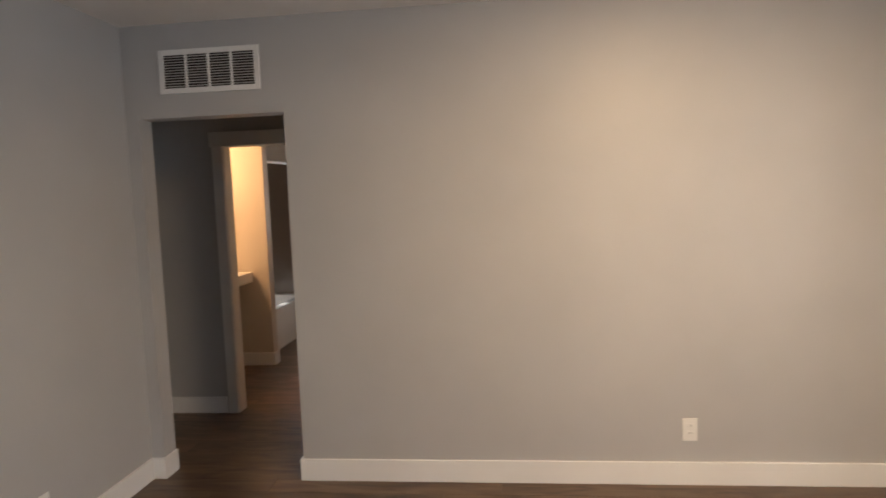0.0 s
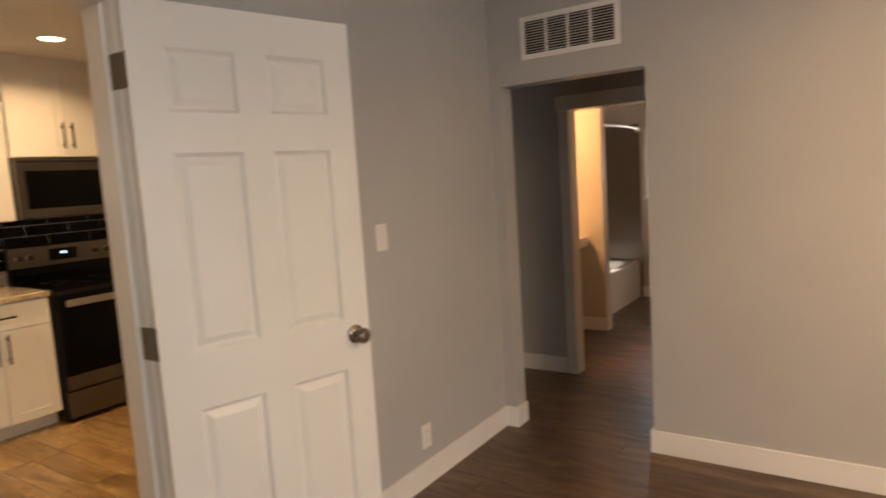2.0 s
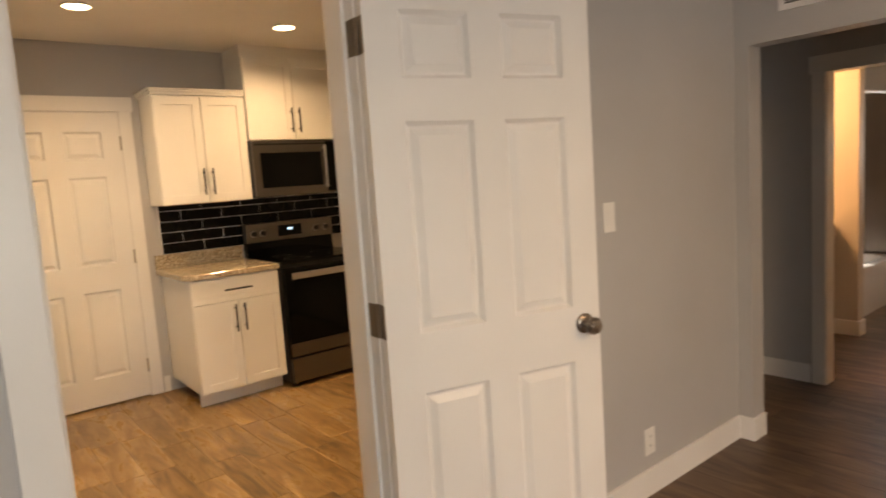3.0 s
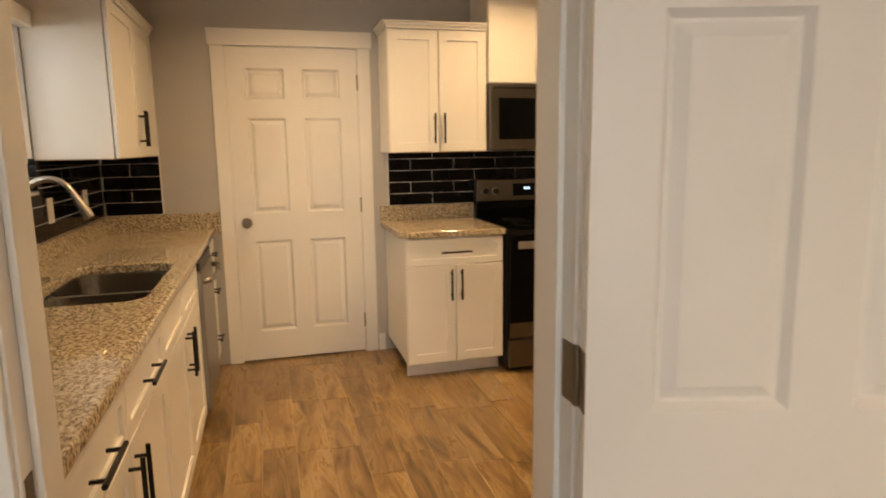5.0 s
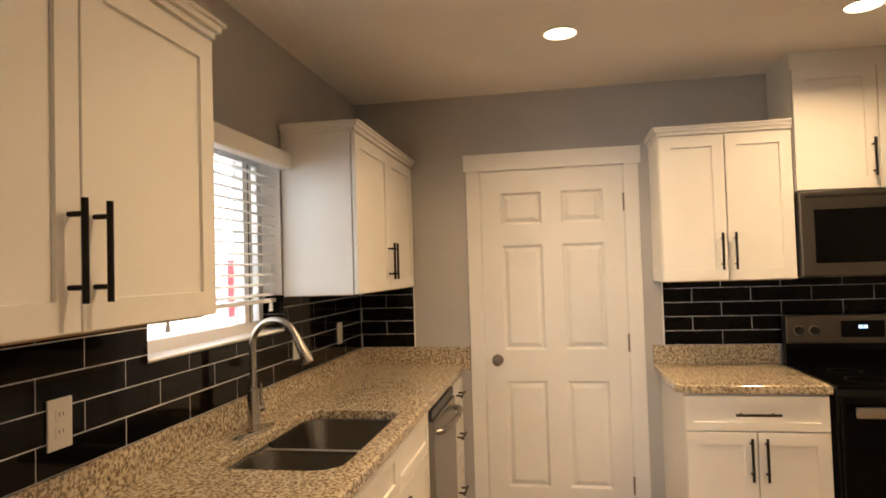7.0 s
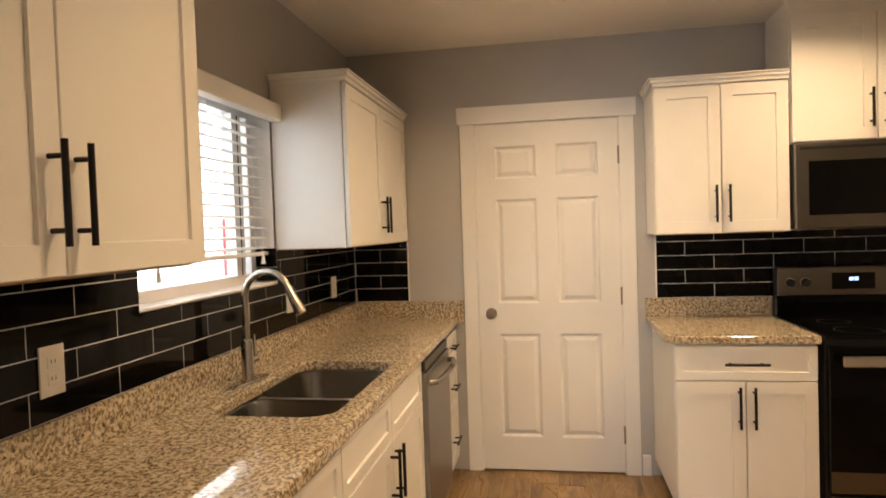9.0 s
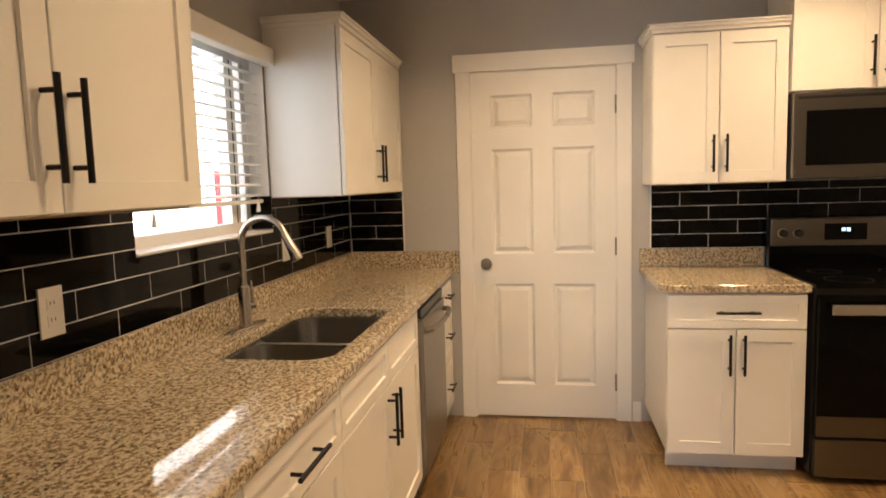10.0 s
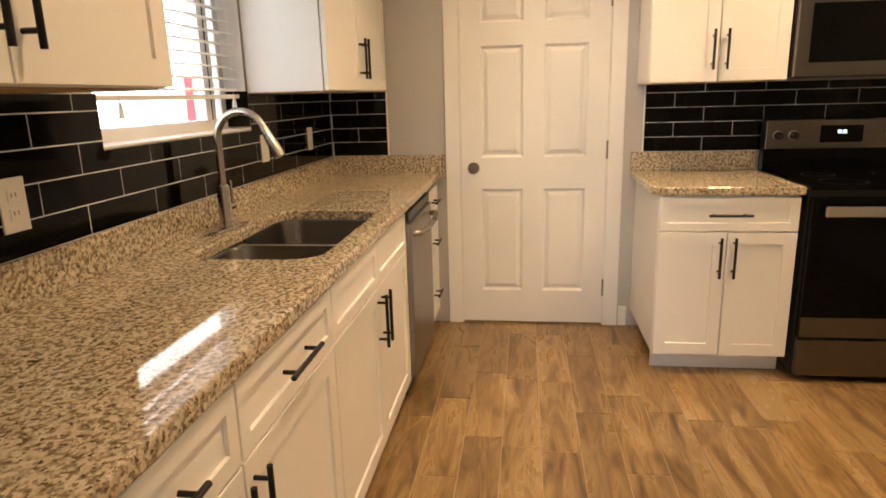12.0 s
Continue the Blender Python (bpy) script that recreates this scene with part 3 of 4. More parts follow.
wall_unit(pose(-3.875, 2.885, 0, 0, 0, R90), 0.635, -3.875 - FARX - 0.004, 1.378, 2.135, "white shaker wall cabinet beside the microwave", 2, (1, 0), group="wall cabinets")
over = wall_unit(pose(-3.855, 3.524, 0, 0, 0, R90), 0.762, -3.855 - FARX - 0.004, 1.808, 2.43, "tall white shaker cabinet over the microwave", 2, (0, 0), crown_h=0, group="wall cabinets")
structure("trim_soffit", boxes((FARX + 0.003, -3.862, 3.526, KNORTH, 2.432, KITCHEN_CEILING)), CABINET, "white filler strip between cabinet and ceiling", "soffit")

# ---- worktops ----
SX0, SX1, SY0, SY1 = -2.970, -2.205, 1.322, 1.714
CTR_Y = 1.795
sink_mid = -2.535
outer = [(FARX + 0.032, WINY + 0.003), (PX0 - 0.018, WINY + 0.003), (PX0 - 0.018, CTR_Y), (FARX + 0.032, CTR_Y)]


def eased(bm, width):
    edges = [e for e in bm.edges if len(e.link_faces) == 2 and e.calc_face_angle(0) > 1.0]
    bmesh.ops.bevel(bm, geom=edges, offset=width, segments=3, affect="EDGES", profile=0.5)
    return bm


worktop = thing("worktop", Matrix(), "polished speckled beige granite worktop with a sink cut-out", "worktop")
part("slab", eased(plate(outer, [list(reversed(rounded_loop(SX0, SX1, SY0, SY1, 0.085)))], 0.876, TOPZ), 0.007), GRANITE, worktop)
part("upstand", boxes((FARX + 0.034, PX0 - 0.018, WINY + 0.003, WINY + 0.023, TOPZ, TOPZ + 0.102), bevel=0.0025), GRANITE, worktop)
part("upstand", boxes((FARX + 0.012, FARX + 0.032, WINY + 0.003, KD0 - 0.092, TOPZ - 0.035, TOPZ + 0.102), bevel=0.0025), GRANITE, worktop)
small_top = thing("worktop", Matrix(), "small granite worktop with a clipped corner beside the stove", "worktop")
RY0, RY1 = 2.868, 3.525
part("slab", eased(plate([(FARX + 0.003, RY0), (-3.580, RY0), (-3.518, RY0 + 0.05), (-3.518, RY1), (FARX + 0.003, RY1)], [], 0.876, TOPZ), 0.007), GRANITE, small_top)
part("upstand", boxes((FARX + 0.003, FARX + 0.023, RY0, RY1, TOPZ, TOPZ + 0.102), bevel=0.0025), GRANITE, small_top)


# ---- sink and faucet ----
def bowl(x0, x1, y0, y1, depth, r):
    """An open steel basin with rounded corners and a flange."""
    bm = bmesh.new()
    rings = []
    for inset, z, rr in ((-0.008, 0.0, r + 0.008), (0.0, 0.0, r), (0.004, -0.01, r), (0.010, -depth + 0.03, r), (0.022, -depth + 0.008, r * 0.9), (0.045, -depth, r * 0.8)):
        rings.append([bm.verts.new((x, y, z)) for x, y in rounded_loop(x0 + inset, x1 - inset, y0 + inset, y1 - inset, rr)])
    n = len(rings[0])
    for a, b in zip(rings, rings[1:]):
        for k in range(n):
            bm.faces.new((a[k], a[(k + 1) % n], b[(k + 1) % n], b[k]))
    bm.faces.new(rings[-1])
    ext = bmesh.ops.solidify(bm, geom=list(bm.faces), thickness=-0.0015)
    return bm


sink = thing("sink", pose(0, 0, 0.8755), "double-bowl undermount stainless steel sink", "sink")
for x0, x1 in ((SX0 - 0.004, sink_mid - 0.013), (sink_mid + 0.013, SX1 + 0.004)):
    b = part("bowl", bowl(x0, x1, SY0 - 0.004, SY1 + 0.004, 0.19, 0.085), SINK_STEEL, sink, smooth=True)
    part("drain", turned(lathe([(0.045, -0.1885), (0.045, -0.186), (0.036, -0.185), (0.030, -0.188)], 24), pose((x0 + x1) / 2, (SY0 + SY1) / 2, 0)), NICKEL, b, "round strainer drain", smooth=True)
part("divider", boxes((sink_mid - 0.012, sink_mid + 0.012, SY0 + 0.01, SY1 - 0.01, -0.022, 0.0015), bevel=0.005), STEEL, sink, "bright steel divider between the bowls", smooth=True)
FX, FY = -2.605, 1.262
faucet = thing("faucet", pose(FX, FY, TOPZ, 0, 0, -8), "brushed nickel gooseneck pull-down kitchen faucet", "faucet")
part("deck_plate", turned(lathe([(0.030, 0), (0.030, 0.004), (0.026, 0.008)], 28), Matrix.Diagonal((4.2, 1, 1, 1))), NICKEL, faucet, smooth=True)
part("base", lathe([(0.026, 0.006), (0.026, 0.012), (0.0225, 0.018), (0.0215, 0.148), (0.019, 0.154), (0.0150, 0.157)], 24), NICKEL, faucet, smooth=True)
arc = [(0, 0, 0.14), (0, 0, 0.20), (0, 0, 0.26), (0, 0, 0.305)]
RAD = 0.093
arc += [(0, RAD - RAD * math.cos(radians(a)), 0.305 + RAD * math.sin(radians(a))) for a in range(12, 165, 9)]
end = Vector(arc[-1])
way = (end - Vector(arc[-2])).normalized()
part("neck", tube(arc, 0.0125), NICKEL, faucet, smooth=True)
pts = [end + way * k for k in (0.0, 0.02, 0.05, 0.085, 0.105)]
part("spray_head", tube(pts, [0.0135, 0.0150, 0.0175, 0.021, 0.019]), NICKEL, faucet, smooth=True)
lever = rod(bmesh.new(), (-0.018, 0, 0.075), (-0.052, 0, 0.075), 0.0135, 18)
lever = rod(lever, (-0.046, 0, 0.078), (-0.052, -0.004, 0.165), 0.0062, 12, 0.0045)
part("lever", lever, NICKEL, faucet, smooth=True)

# ---- dishwasher ----
DWX0, DWX1 = -3.765, -3.163
dw = thing("dishwasher", pose(DWX1, WFRONT, 0, 0, 0, R180), "stainless steel dishwasher with a curved bar handle", "dishwasher")
W = DWX1 - DWX0
part("tub", boxes((0.004, W - 0.004, 0.0, 0.56, 0.02, 0.868)), BLACK_PLASTIC, dw)
part("door_panel", boxes((0.010, W - 0.008, -0.045, -0.002, 0.105, 0.818), bevel=0.006), DISHWASHER_STEEL, dw)
part("control_strip", boxes((0.010, W - 0.008, -0.036, -0.002, 0.824, 0.866), bevel=0.003), BLACK_PLASTIC, dw, "black control strip")
hp = [(0.05, -0.045, 0.765), (0.06, -0.075, 0.768)] + [(0.06 + (W - 0.12) * k / 8, -0.085 - 0.012 * math.sin(math.pi * k / 8), 0.769) for k in range(1, 8)] + [(W - 0.06, -0.075, 0.768), (W - 0.05, -0.045, 0.765)]
part("handle", tube(hp, 0.0135), DISHWASHER_STEEL, dw, "curved stainless bar handle", smooth=True)
part("kick_plate", boxes((0.004, W - 0.004, 0.03, 0.045, 0.0, 0.10)), BLACK_PLASTIC, dw)

# ---- stove ----
SF = -3.515
stove = thing("stove", pose(SF, 3.532, 0, 0, 0, R90), "freestanding electric stove in dark stainless and black glass", "stove")
SW, SD = 0.757, SF - FARX - 0.01
part("body", boxes((0, SW, 0.0, SD - 0.02, 0.03, 0.90)), BLACK_PLASTIC, stove)
part("cooktop", boxes((-0.002, SW + 0.002, -0.022, SD - 0.075, 0.902, 0.918), bevel=0.004), GLASS_BLACK, stove, "black glass cooktop")
od = part("oven_door", boxes((0.006, SW - 0.006, -0.042, -0.002, 0.225, 0.872), bevel=0.005), GLASS_BLACK, stove, "black glass oven door")
part("door_trim", boxes((0.006, SW - 0.006, -0.0445, -0.0425, 0.228, 0.322)), DARK_STEEL, od)
part("door_top_trim", boxes((0.006, SW - 0.006, -0.046, -0.0425, 0.79, 0.87), bevel=0.001), GLASS_BLACK, od)
bm = boxes((0.04, SW - 0.04, -0.098, -0.080, 0.795, 0.842), bevel=0.007)
box(bm, 0.07, 0.10, -0.082, -0.044, 0.808, 0.830, bevel=0.003)
box(bm, SW - 0.10, SW - 0.07, -0.082, -0.044, 0.808, 0.830, bevel=0.003)
part("handle", bm, STEEL, od, "wide stainless oven handle")
part("drawer", boxes((0.006, SW - 0.006, -0.040, -0.002, 0.035, 0.212), bevel=0.004), DARK_STEEL, stove, "dark stainless storage drawer")
for fx in (0.05, SW - 0.05):
    part("foot", rod(bmesh.new(), (fx, 0.05, 0), (fx, 0.05, 0.04), 0.018), BLACK_PLASTIC, stove)
    part("foot", rod(bmesh.new(), (fx, SD - 0.1, 0), (fx, SD - 0.1, 0.04), 0.018), BLACK_PLASTIC, stove)
part("riser", boxes((0.0, SW, SD - 0.085, SD - 0.025, 0.905, 1.03)), GLASS_BLACK, stove)
cp = part("control_panel", boxes((0.0, SW, SD - 0.10, SD - 0.025, 1.030, 1.178), bevel=0.004), DARK_STEEL, stove, "dark stainless control panel")
part("display", boxes((0.265, 0.47, SD - 0.103, SD - 0.098, 1.062, 1.148)), GLASS_BLACK, cp, "black clock display")
for k, dx in enumerate((0.0, 0.010, 0.024, 0.034)):
    part("clock_digit", boxes((0.348 + dx, 0.356 + dx, SD - 0.1042, SD - 0.103, 1.107, 1.125)), CLOCK_GLOW, cp, "lit blue-white clock digit")
for kx in (0.06, 0.135, 0.60, 0.69):
    kn = part("knob", turned(lathe([(0.0215, 0.004), (0.0205, 0.024), (0.016, 0.028), (0.0, 0.028)], 20), pose(kx, SD - 0.10, 1.10, 90, 0, 0)), BLACK_PLASTIC, cp, "round black burner knob", smooth=True)
    part("rim", turned(lathe([(0.026, 0.0), (0.026, 0.005), (0.0225, 0.007), (0.0215, 0.004)], 20), pose(kx, SD - 0.10, 1.10, 90, 0, 0)), STEEL, kn, "bright steel rim", smooth=True)
for bx, by, br in ((0.2, 0.14, 0.1), (0.56, 0.14, 0.085), (0.2, 0.40, 0.075), (0.56, 0.40, 0.1)):
    ring = bmesh.new()
    for a, b in ((br, br - 0.003),):
        rings = [[ring.verts.new((bx + r * math.cos(2 * math.pi * k / 40), by + r * math.sin(2 * math.pi * k / 40), z)) for k in range(40)] for r, z in ((a, 0.9183), (a, 0.9187), (b, 0.9187), (b, 0.9183))]
        for p, q in zip(rings, rings[1:]):
            for k in range(40):
                ring.faces.new((p[k], p[(k + 1) % 40], q[(k + 1) % 40], q[k]))
    part("burner_ring", ring, BLACK_PLASTIC, stove)

# ---- microwave ----
MF = -3.80
micro = thing("microwave", pose(MF, 3.527, 0, 0, 0, R90), "over-the-range microwave in dark stainless steel", "microwave")
MD = MF - FARX - 0.006
part("body", boxes((0, 0.756, 0.032, MD, 1.386, 1.802)), BLACK_PLASTIC, micro)
md = part("door", boxes((0.0, 0.756, 0.0, 0.03, 1.388, 1.800), bevel=0.005), DARK_STEEL, micro)
part("window", boxes((0.058, 0.56, -0.003, 0.002, 1.452, 1.712), bevel=0.001), GLASS_BLACK, md, "black glass microwave window")
part("control_strip", boxes((0.60, 0.752, -0.003, 0.002, 1.40, 1.79)), GLASS_BLACK, md, "black glass key panel")
bm = rod(bmesh.new(), (0.578, -0.035, 1.43), (0.578, -0.035, 1.76), 0.010, 14)
for z in (1.45, 1.74):
    rod(bm, (0.578, -0.035, z), (0.578, 0.002, z), 0.007, 12)
part("handle", bm, STEEL, md, "vertical stainless bar handle", smooth=True)
part("vent_grille", boxes((0.02, 0.736, -0.001, 0.004, 1.768, 1.782)), BLACK_PLASTIC, md)

# ---- kitchen window and blind ----
win = thing("window_kitchen", Matrix(), "white vinyl sliding window over the sink", "window", kind="structure")
fy0, fy1 = WINY - 0.125, WINY - 0.085
for r in ((WX0, WX1, fy0, fy1, WZ0 + 0.004, WZ0 + 0.05), (WX0, WX1, fy0, fy1, WZ1 - 0.045, WZ1), (WX0, WX0 + 0.045, fy0, fy1, WZ0 + 0.05, WZ1 - 0.045), (WX1 - 0.045, WX1, fy0, fy1, WZ0 + 0.05, WZ1 - 0.045)):
    part("window_frame", boxes(r, bevel=0.003), TRIM, win)
part("window_mullion", boxes((-2.935, -2.895, fy0 + 0.004, fy1 + 0.012, WZ0 + 0.05, WZ1 - 0.045), bevel=0.003), TRIM, win)
part("sash_stile", boxes((-3.000, -2.973, fy0 + 0.006, fy1 - 0.004, WZ0 + 0.05, WZ1 - 0.045), bevel=0.003), TRIM, win)
pane = part("pane", boxes((WX0 + 0.04, -2.925, fy0 + 0.012, fy0 + 0.016, WZ0 + 0.045, WZ1 - 0.04)), GLASS, win)
pane.visible_shadow = False
pane = part("pane", boxes((-2.905, WX1 - 0.04, fy0 + 0.020, fy0 + 0.024, WZ0 + 0.045, WZ1 - 0.04)), GLASS, win)
pane.visible_shadow = False
part("window_sill", boxes((WX0 + 0.002, WX1 - 0.002, WINY - 0.13, WINY + 0.012, WZ0 + 0.0005, WZ0 + 0.010), bevel=0.003), TRIM, win)
part("weather_strip", boxes((-2.970, -2.957, fy0 + 0.002, fy1 - 0.002, WZ0 + 0.05, WZ1 - 0.045)), JOINT_AND_SHADE_BLACK, win)
part("tile", boxes((WX0 + 0.001, WX0 + 0.008, fy1, WINY + 0.010, WZ0 + 0.016, 1.30), bevel=0.0008), TILE, win)
part("tile", boxes((WX0 + 0.001, WX0 + 0.008, fy1, WINY + 0.010, 1.304, 1.384), bevel=0.0008), TILE, win)
part("reveal", boxes((WX0, WX0 + 0.006, fy1, WINY + 0.002, 1.385, WZ1)), TRIM, win)
part("reveal", boxes((WX1 - 0.006, WX1, fy1, WINY + 0.002, 1.385, WZ1)), TRIM, win)

blind = thing("window_blind", Matrix(), "white two-inch slatted blind raised a little above the sill", "blind")
part("valance", boxes((WX0 - 0.055, WX1 + 0.03, WINY + 0.002, WINY + 0.055, 1.934, 2.007), bevel=0.006), BLIND, blind, "white blind valance")
BZ0 = 1.356
n = 13
for k in range(n):
    z = BZ0 + 0.035 + (1.92 - BZ0 - 0.05) * k / (n - 1)
    bm = bmesh.new()
    prof = [(-0.024, -0.0035), (-0.012, 0.0002), (0, 0.0015), (0.012, 0.0002), (0.024, -0.0035)]
    rows_ = [[bm.verts.new((x, WINY - 0.045 + y, z + zz + dz - y * 0.12)) for y, zz in prof] for x in (WX0 + 0.012, WX1 - 0.012) for dz in (0, 0.0028)]
    a0, a1, b0, b1 = rows_
    for i in range(4):
        bm.faces.new((a0[i], a0[i + 1], b0[i + 1], b0[i]))
        bm.faces.new((a1[i], a1[i + 1], b1[i + 1], b1[i]))
    for p, q in ((a0, a1), (b0, b1)):
        for i in range(4):
            bm.faces.new((p[i], p[i + 1], q[i + 1], q[i]))
    for i in (0, 4):
        bm.faces.new((a0[i], a1[i], b1[i], b0[i]))
    part("slat", bm, BLIND, blind)
part("bottom_rail", boxes((WX0 + 0.012, WX1 - 0.012, WINY - 0.069, WINY - 0.021, BZ0, BZ0 + 0.016), bevel=0.003), BLIND, blind)
for x in (WX0 + 0.13, -2.618, WX1 - 0.13):
    for y in (-0.069, -0.021):
        part("ladder_cord", rod(bmesh.new(), (x, WINY + y, BZ0 + 0.01), (x, WINY + y, 1.94), 0.0012, 6), BLIND, blind)
part("lift_cord", rod(bmesh.new(), (WX0 + 0.10, WINY - 0.004, 1.36), (WX0 + 0.10, WINY - 0.004, 1.94), 0.0013, 6), BLIND, blind)
part("lift_cord", rod(bmesh.new(), (WX1 - 0.12, WINY - 0.004, 1.345), (WX1 - 0.12, WINY - 0.004, 1.94), 0.0013, 6), BLIND, blind)
part("cord_tassel", turned(lathe([(0.004, 0.045), (0.006, 0.03), (0.0095, 0.0)], 12), pose(WX1 - 0.12, WINY - 0.004, 1.305)), BLIND, blind, smooth=True)
part("cord_tassel", turned(lathe([(0.004, 0.045), (0.006, 0.03), (0.0095, 0.0)], 12), pose(WX0 + 0.10, WINY - 0.004, 1.322)), BLIND, blind, smooth=True)

# ---- outlets and switches ----
def wall_plate(name, m, w, h, label, kind_):
    """Local frame: the plate faces -y, centred on the origin."""
    pl = thing(name, m, label, "switch" if kind_ == "rocker" else "outlet")
    part("cover_plate", boxes((-w / 2, w / 2, -0.006, 0.0, -h / 2, h / 2), bevel=0.002), PLASTIC, pl)
    if kind_ == "rocker":
        part("rocker", boxes((-0.0165, 0.0165, -0.0085, -0.005, -0.033, 0.033), bevel=0.0015), PLASTIC, pl)
    else:
        for dz in (-0.020, 0.020):
            r = part("receptacle", boxes((-0.0165, 0.0165, -0.0078, -0.005, dz - 0.014, dz + 0.014), bevel=0.0015), PLASTIC, pl)
            for dx in (-0.006, 0.006):
                part("slot", boxes((dx - 0.001, dx + 0.001, -0.0082, -0.0076, dz - 0.002, dz + 0.007)), JOINT_AND_SHADE_BLACK, r)
    return pl


TF = WINY + 0.012
wall_plate("outlet", pose(-1.809, TF, 1.137, 0, 0, 180), 0.075, 0.120, "white double outlet plate on the black tile", "outlet")
wall_plate("outlet", pose(-3.79, TF, 1.146, 0, 0, 180), 0.072, 0.116, "white outlet plate on the black tile", "outlet")
wall_plate("switch", pose(-3.20, TF, 1.145, 0, 0, 180), 0.072, 0.116, "white switch plate on the black tile behind the faucet", "rocker")
wall_plate("switch", pose(PX1, 3.722, 1.241, 0, 0, 90), 0.072, 0.118, "white rocker switch plate on the grey wall", "rocker")
wall_plate("outlet", pose(PX1, 3.953, 0.240, 0, 0, 90), 0.072, 0.116, "white outlet plate low on the grey wall", "outlet")
wall_plate("outlet", pose(2.05, AY, 0.285, 0, 0, 0), 0.072, 0.116, "white outlet plate low on the grey wall", "outlet")

# ---- return air grille ----
VGX0, VGX1, VGZ0, VGZ1 = -0.622, -0.078, 2.090, 2.314
grille = thing("air_grille", pose(VGX0, AY, VGZ0), "white steel return air grille above the opening", "vent")
GW, GH = VGX1 - VGX0, VGZ1 - VGZ0
part("frame", boxes((0, 0.027, -0.012, 0, 0, GH), (GW - 0.027, GW, -0.012, 0, 0, GH), (0.027, GW - 0.027, -0.012, 0, 0, 0.027), (0.027, GW - 0.027, -0.012, 0, GH - 0.027, GH), bevel=0.002), TRIM, grille)
# Near-black sheet paints the duct's shade; no duct is cut.
part("shade_backing", boxes((0.02, GW - 0.02, -0.0035, -0.0005, 0.02, GH - 0.02)), JOINT_AND_SHADE_BLACK, grille, "near-black sheet painted as the duct's shade behind the slats")
for k in (1, 2, 3):
    x = 0.027 + (GW - 0.054) * k / 4
    part("mullion", boxes((x - 0.006, x + 0.006, -0.012, -0.0036, 0.027, GH - 0.027)), TRIM, grille)
slat_mesh = None
for k in range(12):
    z = 0.030 + (GH - 0.06) * (k + 0.5) / 12
    if slat_mesh is None:
        bm = boxes((0.027, GW - 0.027, -0.0095, -0.0035, -0.0011, 0.0011))
        slat_mesh = to_mesh("slat", turned(bm, pose(0, 0, 0)), TRIM)
    s = new("slat", slat_mesh)
    s.parent = grille
    s.location = (0, 0, z)

# ---- recessed ceiling lights ----
for cx, cy in CANS[:2]:
    can = thing("ceiling_light", pose(cx, cy, KITCHEN_CEILING), "round recessed ceiling light, lit warm white", "ceiling light", "recessed kitchen lights")
    part("trim_ring", lathe([(0.078, 0.0), (0.082, -0.004), (0.072, -0.008), (0.068, -0.004)], 32), TRIM, can, smooth=True)
    part("lens", lathe([(0.068, -0.001), (0.068, -0.005), (0.05, -0.007)], 32), LENS_GLOW, can, "glowing warm lens", smooth=True)

# ---- bathroom things ----
vanity = thing("vanity_counter", Matrix(), "bathroom vanity counter with a thick front edge", "vanity")
part("top", boxes((BATH_X0, -1.19, 6.2, 7.10, 0.785, 0.875), bevel=0.004), TUB, vanity)
part("cabinet", boxes((BATH_X0, -1.60, 6.25, 7.09, 0.0, 0.784)), BATH_WALL, vanity)
tub = thing("bathtub", Matrix(), "white alcove bathtub beside the wing wall", "bathtub")
tx0, tx1, ty0, ty1 = BATH_X0 + 0.005, -1.215, 7.227, BATH_Y1 - 0.012
part("apron", plate([(tx0, ty0), (tx1, ty0), (tx1, ty1), (tx0, ty1)], [list(reversed(rounded_loop(tx0 + 0.09, tx1 - 0.08, ty0 + 0.1, ty1 - 0.1, 0.12)))], 0.0, 0.42), TUB, tub)
part("basin", boxes((tx0 + 0.05, tx1 - 0.05, ty0 + 0.06, ty1 - 0.06, 0.05, 0.12)), TUB, tub)
structure("surround", boxes((BATH_X0, -1.185, BATH_Y1 - 0.011, BATH_Y1, 0.0, 1.96), (BATH_X0, BATH_X0 + 0.01, 7.227, BATH_Y1 - 0.012, 0.42, 1.96), (BATH_X0 + 0.011, -1.11, 7.2255, 7.235, 0.42, 1.96)), SURROUND, "brown tiled shower surround", "wall tile")
shower = thing("shower_rod", Matrix(), "white curved shower curtain rod", "shower rod")
part("rod", tube([(-1.20 + 0.09 * math.sin(math.pi * k / 12), 7.237 + (BATH_Y1 - 7.25) * k / 12, 1.90) for k in range(13)], 0.0125), TRIM, shower, smooth=True)
part("flange", rod(bmesh.new(), (-1.20, 7.235, 1.90), (-1.20, 7.255, 1.90), 0.032, 20), TRIM, shower)
part("flange", rod(bmesh.new(), (-1.20, BATH_Y1 - 0.03, 1.90), (-1.20, BATH_Y1 - 0.012, 1.90), 0.032, 20), TRIM, shower)
bw = thing("window_bath", Matrix(), "white vinyl single-hung bathroom window", "window", kind="structure")
for r in ((VX0, VX1, 0, 0, VZ0, VZ0 + 0.045), (VX0, VX1, 0, 0, VZ1 - 0.045, VZ1), (VX0, VX0 + 0.045, 0, 0, VZ0 + 0.045, VZ1 - 0.045), (VX1 - 0.045, VX1, 0, 0, VZ0 + 0.045, VZ1 - 0.045), (VX0 + 0.045, VX1 - 0.045, 0, 0, 1.51, 1.555)):
    part("window_frame", boxes((r[0], r[1], BATH_Y1 + 0.03, BATH_Y1 + 0.07, r[4], r[5]), bevel=0.003), TRIM, bw)
